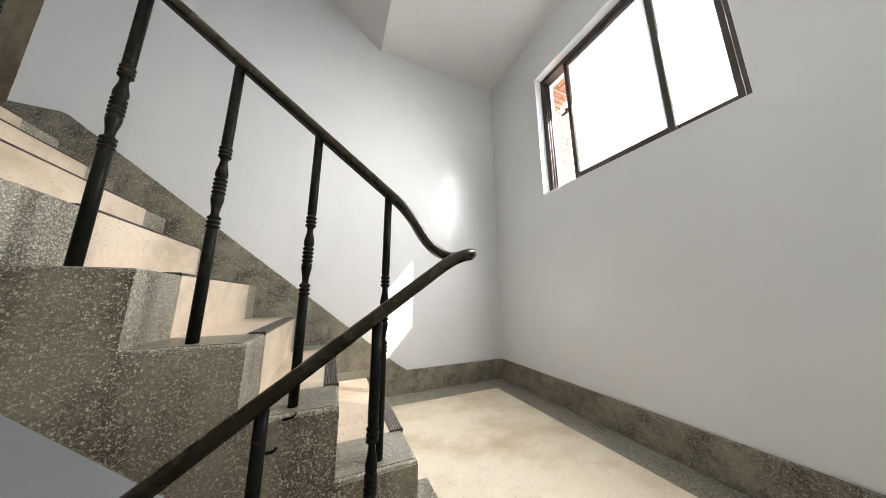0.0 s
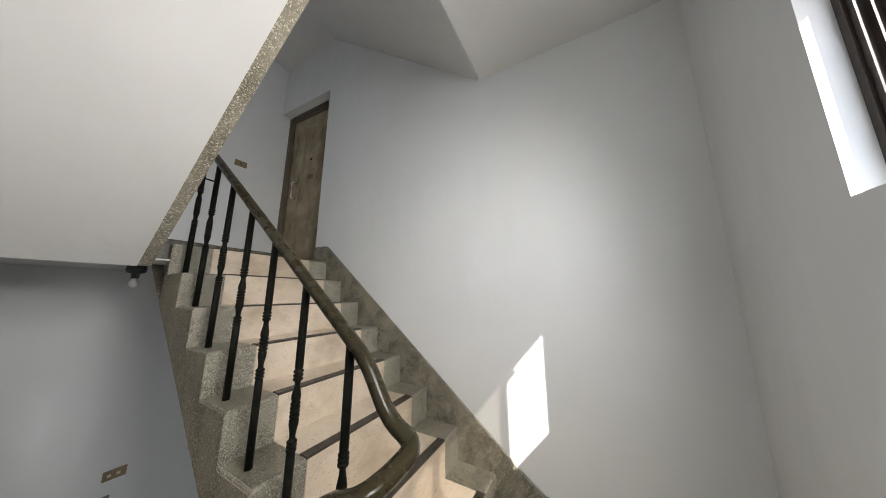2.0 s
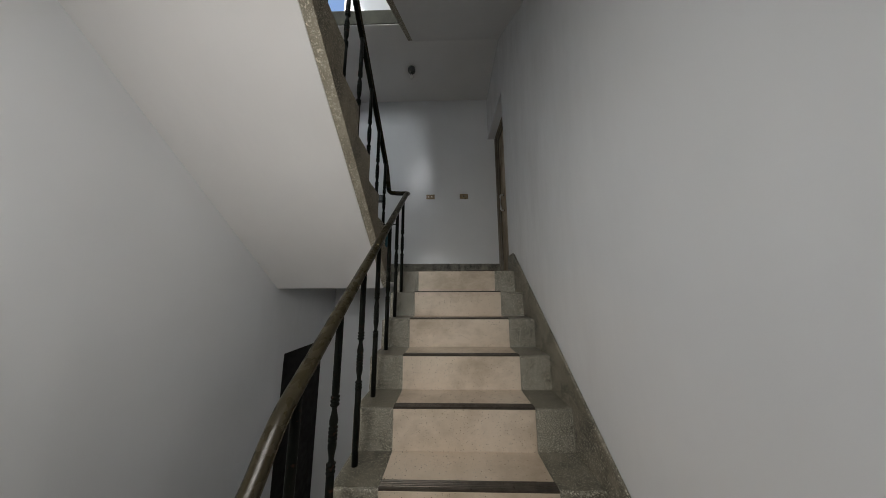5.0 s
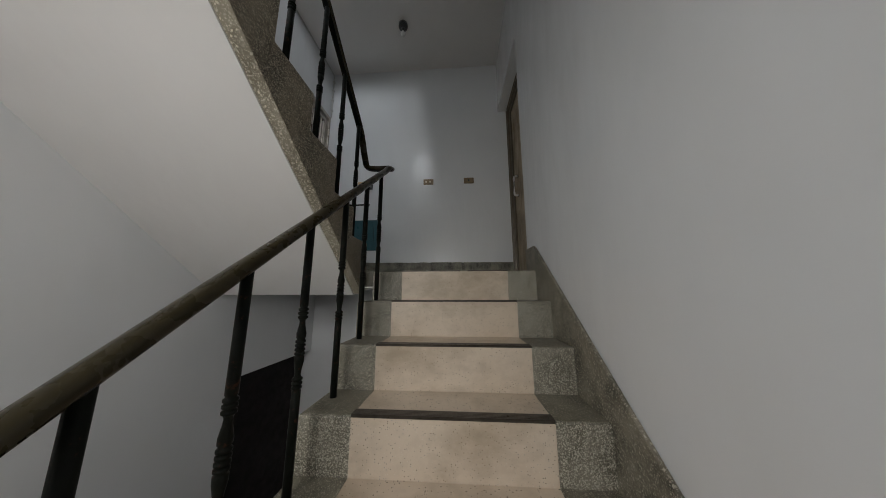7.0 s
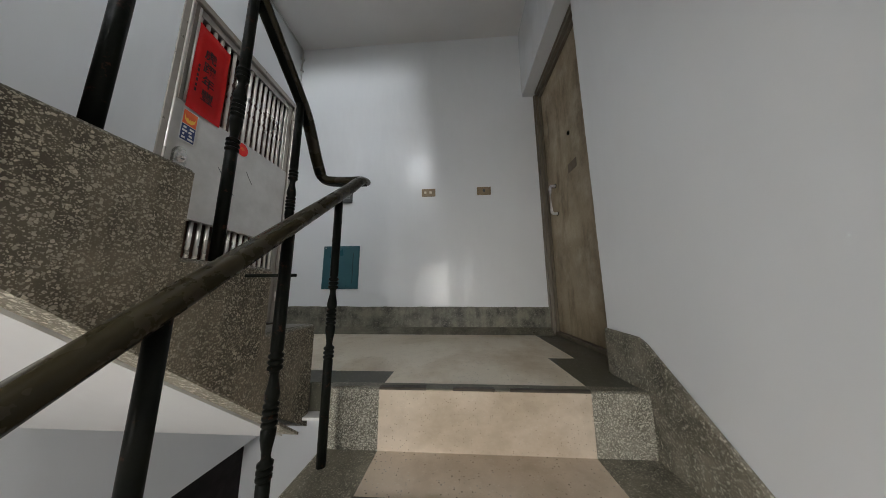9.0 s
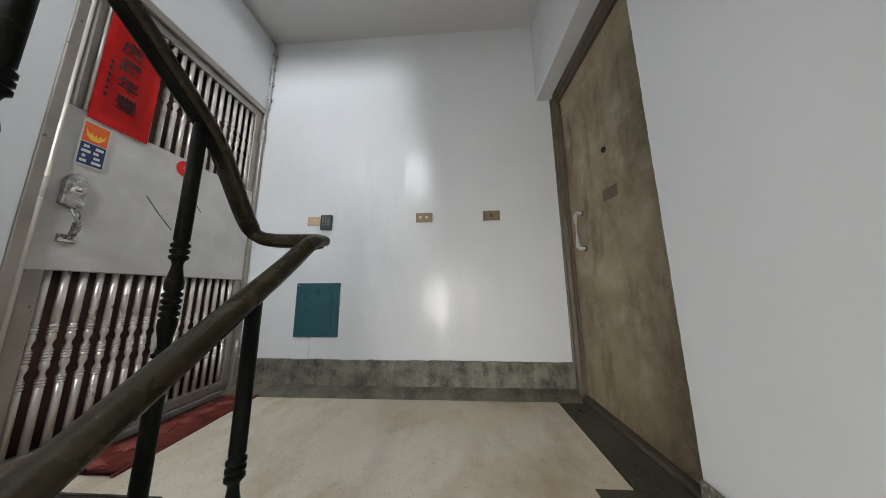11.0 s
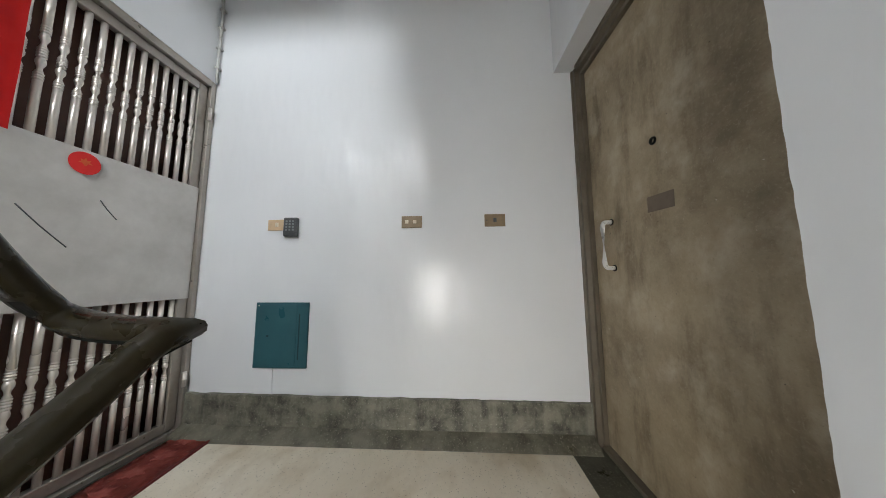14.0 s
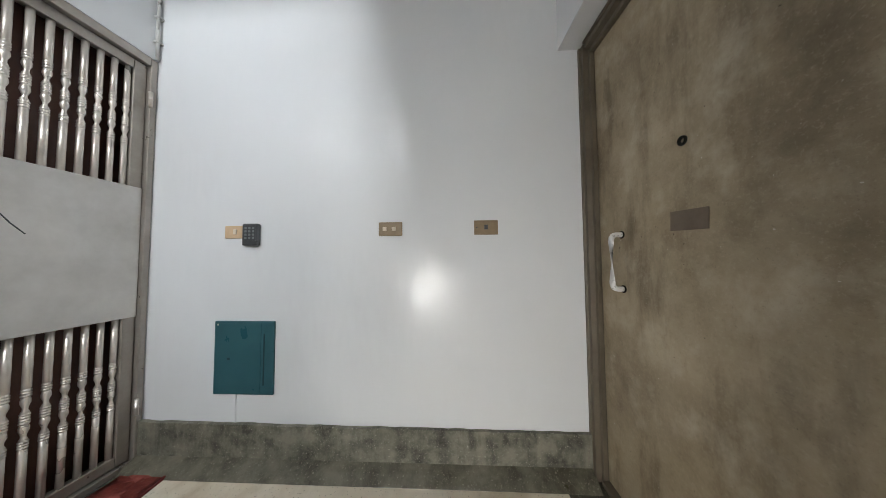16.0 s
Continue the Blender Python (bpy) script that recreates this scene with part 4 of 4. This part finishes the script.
def fittings(dz):
    made = []
    p = wall_plate("switch_plate", -0.856, 2.656 + dz, 0.12, 0.07, BROWN_PLATE, "brown bell plate with two small buttons", "switch")
    for y in (-0.885, -0.838):
        part("button", boxed(XB + 0.007, XB + 0.013, y - 0.010, y + 0.010, 2.646 + dz, 2.666 + dz, soft=0.002), CREAM, p, "small cream button")
    p = wall_plate("outlet_plate", -0.375, 2.658 + dz, 0.118, 0.072, BROWN_PLATE, "tilted brown plate with a dark socket hole", "outlet")
    part("socket", boxed(XB + 0.007, XB + 0.011, -0.384, -0.366, 2.648 + dz, 2.671 + dz, soft=0.001), CHARCOAL, p)
    part("screw", boxed(XB + 0.007, XB + 0.010, -0.424, -0.418, 2.655 + dz, 2.661 + dz), CHARCOAL, p)
    p = wall_plate("light_switch", -1.672, 2.65 + dz, 0.112, 0.066, TAN_PLATE, "tan light switch plate on the white wall", "switch")
    part("rocker", boxed(XB + 0.007, XB + 0.015, -1.678, -1.662, 2.638 + dz, 2.664 + dz, soft=0.002), CREAM, p)
    # panel of the meter box
    panel = solid("meter_box_cover", boxed(XB, XB + 0.012, -1.761, -1.447, 1.828 + dz, 2.193 + dz, soft=0.003), TEAL, "teal painted metal meter box cover", "panel")
    part("hinge_slot", boxed(XB + 0.011, XB + 0.0135, -1.501, -1.495, 1.875 + dz, 2.13 + dz), TEAL_DARK, panel)
    part("rim", boxed(XB + 0.011, XB + 0.0145, -1.755, -1.513, 1.84 + dz, 2.181 + dz, soft=0.002), TEAL, panel)
    part("screw", boxed(XB + 0.0115, XB + 0.0165, -1.745, -1.737, 2.172 + dz, 2.18 + dz, soft=0.001), STEEL, panel)
    part("latch", boxed(XB + 0.0140, XB + 0.018, -1.687, -1.675, 2.0 + dz, 2.012 + dz, soft=0.001), TEAL_DARK, panel)
    # ceiling lamp
    lx, ly, lz = -2.24, -1.075, 4.235 + (0.0 if dz == 0 else dz)
    lamp = base_of("ceiling_lamp", lx, ly, lz, "unlit bare bulb in a dark ceiling socket", "lamp")
    inv = Matrix.Translation((-lx, -ly, -lz))
    for name, prof, mat in (("base", [(lz, 0.048), (lz - 0.030, 0.050), (lz - 0.048, 0.045), (lz - 0.056, 0.022)], CHARCOAL), ("socket", [(lz - 0.054, 0.021), (lz - 0.085, 0.02), (lz - 0.09, 0.016)], CHARCOAL),
                            ("bulb", [(lz - 0.088, 0.013), (lz - 0.10, 0.016), (lz - 0.118, 0.026), (lz - 0.133, 0.027), (lz - 0.148, 0.018), (lz - 0.153, 0.004)], BULB)):
        bm = bmesh.new()
        lathe(bm, prof, 18, (lx, ly, 0))
        part(name, bm, mat, lamp).matrix_parent_inverse = inv


fittings(0.0)
fittings(-F)

bell = wall_plate("bell_box", -0.885, -0.385, 0.05, 0.085, KEYGREY, "small grey bell box on the lower landing wall", "bell")
part("button", boxed(XB + 0.007, XB + 0.012, -0.893, -0.877, -0.40, -0.384, soft=0.002), CREAM, bell)

# card reader beside the light switch
reader = solid("keypad", boxed(XB, XB + 0.026, -1.622, -1.536, 2.578, 2.692, soft=0.009, segs=3), CHARCOAL, "charcoal door keypad beside the tan switch", "keypad")
part("face", boxed(XB + 0.025, XB + 0.028, -1.613, -1.545, 2.602, 2.684, soft=0.003), CHARCOAL, reader)
for r in range(4):
    for c in range(3):
        part("key", boxed(XB + 0.0275, XB + 0.0295, -1.604 + c * 0.02, -1.592 + c * 0.02, 2.611 + r * 0.017, 2.622 + r * 0.017, soft=0.001, segs=1), KEYGREY, reader)

bm = bmesh.new()
sweep(bm, [(XB + 0.003, -1.645, 1.828), (XB + 0.003, -1.646, 1.75), (XB + 0.003, -1.643, 1.668)], circle(0.0025, 6))
solid("meter_cable", bm, WALL, "thin white painted cable below the meter box", "cable")

# conduit along the ceiling and down the corner
bm = bmesh.new()
zc = 4.235
sweep(bm, rounded([(-0.9, YL + 0.014, zc - 0.03), (-1.7, YL + 0.013, zc - 0.028), (XB + 0.03, YL + 0.014, zc - 0.03), (XB + 0.022, YL + 0.016, zc - 0.06), (XB + 0.018, YL + 0.014, 3.9), (XB + 0.024, YL + 0.017, 3.75), (XB + 0.016, YL + 0.014, LAND + 2.107)], 0.02, 4), circle(0.008, 8))
cable = solid("conduit", bm, PIPE, "thin painted conduit run along the ceiling corner", "cable")
for zz in (3.68, 3.82, 3.97, 4.10):
    part("clip", boxed(XB + 0.001, XB + 0.032, YL + 0.001, YL + 0.028, zz, zz + 0.012, soft=0.002), PIPE, cable)

# door mat, laid a little askew
bm = bmesh.new()
def mat_front(x):
    return -1.905 + 0.045 * (x + 2.785) / 0.765
g = [[bm.verts.new((-2.785 + 0.765 * i / 16, -2.125 + (mat_front(-2.785 + 0.765 * i / 16) + 2.125) * j / 6, LAND + 0.0075 + 0.0015 * math.sin(i * 2.1 + j * 1.3))) for j in range(7)] for i in range(17)]
for i in range(16):
    for j in range(6):
        bm.faces.new((g[i][j], g[i + 1][j], g[i + 1][j + 1], g[i][j + 1])).smooth = True
bmesh.ops.solidify(bm, geom=bm.faces[:], thickness=0.006)
mat_ob = solid("door_mat", bm, MAT, "worn red patterned carpet strip before the gate", "mat")
bm = bmesh.new()
prism(bm, [(-2.786, mat_front(-2.786) - 0.010), (-2.786, mat_front(-2.786) + 0.002), (-2.019, mat_front(-2.019) + 0.002), (-2.019, mat_front(-2.019) - 0.010)], "z", LAND + 0.001, LAND + 0.0108)
part("binding", bm, MAT_EDGE, mat_ob)
rnd = random.Random(8)
for k in range(7):
    x, y = -2.72 + k * 0.108, -2.02 + rnd.uniform(-0.006, 0.006)
    bm = bmesh.new()
    prism(bm, [(x + 0.040 * math.cos(a * math.pi / 6) * (1 if a % 2 else 0.55), y + 0.055 * math.sin(a * math.pi / 6) * (1 if a % 2 else 0.55)) for a in range(12)], "z", LAND + 0.0065, LAND + 0.0102)
    part("woven_figure", bm, MAT_FIGURE, mat_ob)

# ---- outside the window ----
structure("ground", boxed(-400, 400, -400, 400, -9.2, -9.0), GROUND, "pale ground far below the window")


def brick_face(parent, place, w, h, seed):
    """Thin brick slips in running bond over a face w by h."""
    rnd = random.Random(seed)
    bl, bh, j = 0.105, 0.046, 0.008
    meshes = {}
    rows = int(h / (bh + j))
    for r in range(rows):
        x = -(bl + j) * (0.5 if r % 2 else 0.0)
        while x < w:
            a, b = max(x, 0), min(x + bl, w)
            if b - a > 0.02:
                key = round(b - a, 3)
                if key not in meshes:
                    bm = boxed(0, b - a, 0, bh, 0, 0.008)
                    meshes[key] = mesh_of(bm, "brick", BRICK)
                ob = new("brick", meshes[key])
                ob.parent = parent
                ob.matrix_basis = place @ Matrix.Translation((a, r * (bh + j) + j / 2, rnd.uniform(-0.0015, 0.0015)))
            x += bl + j


eave = structure("eave", boxed(XW + 0.2, XW + 0.43, WY0 - 0.3, WY1 + 0.3, WZ1 + 0.022, WZ1 + 0.14), MORTAR, "brick faced window eave outside")
brick_face(eave, Matrix(((0, 1, 0, XW + 0.205), (1, 0, 0, WY0 - 0.25), (0, 0, -1, WZ1 + 0.022), (0, 0, 0, 1))), 1.5, 0.22, 1)
fin = structure("outer_reveal", boxed(XW + 0.2, XW + 0.43, WY1 + 0.010, WY1 + 0.13, WZ0 - 0.4, WZ1 + 0.02), MORTAR, "brick faced fin beside the window")
brick_face(fin, Matrix(((1, 0, 0, XW + 0.202), (0, 0, -1, WY1 + 0.010), (0, 1, 0, WZ0 - 0.38), (0, 0, 0, 1))), 0.225, 1.37, 2)
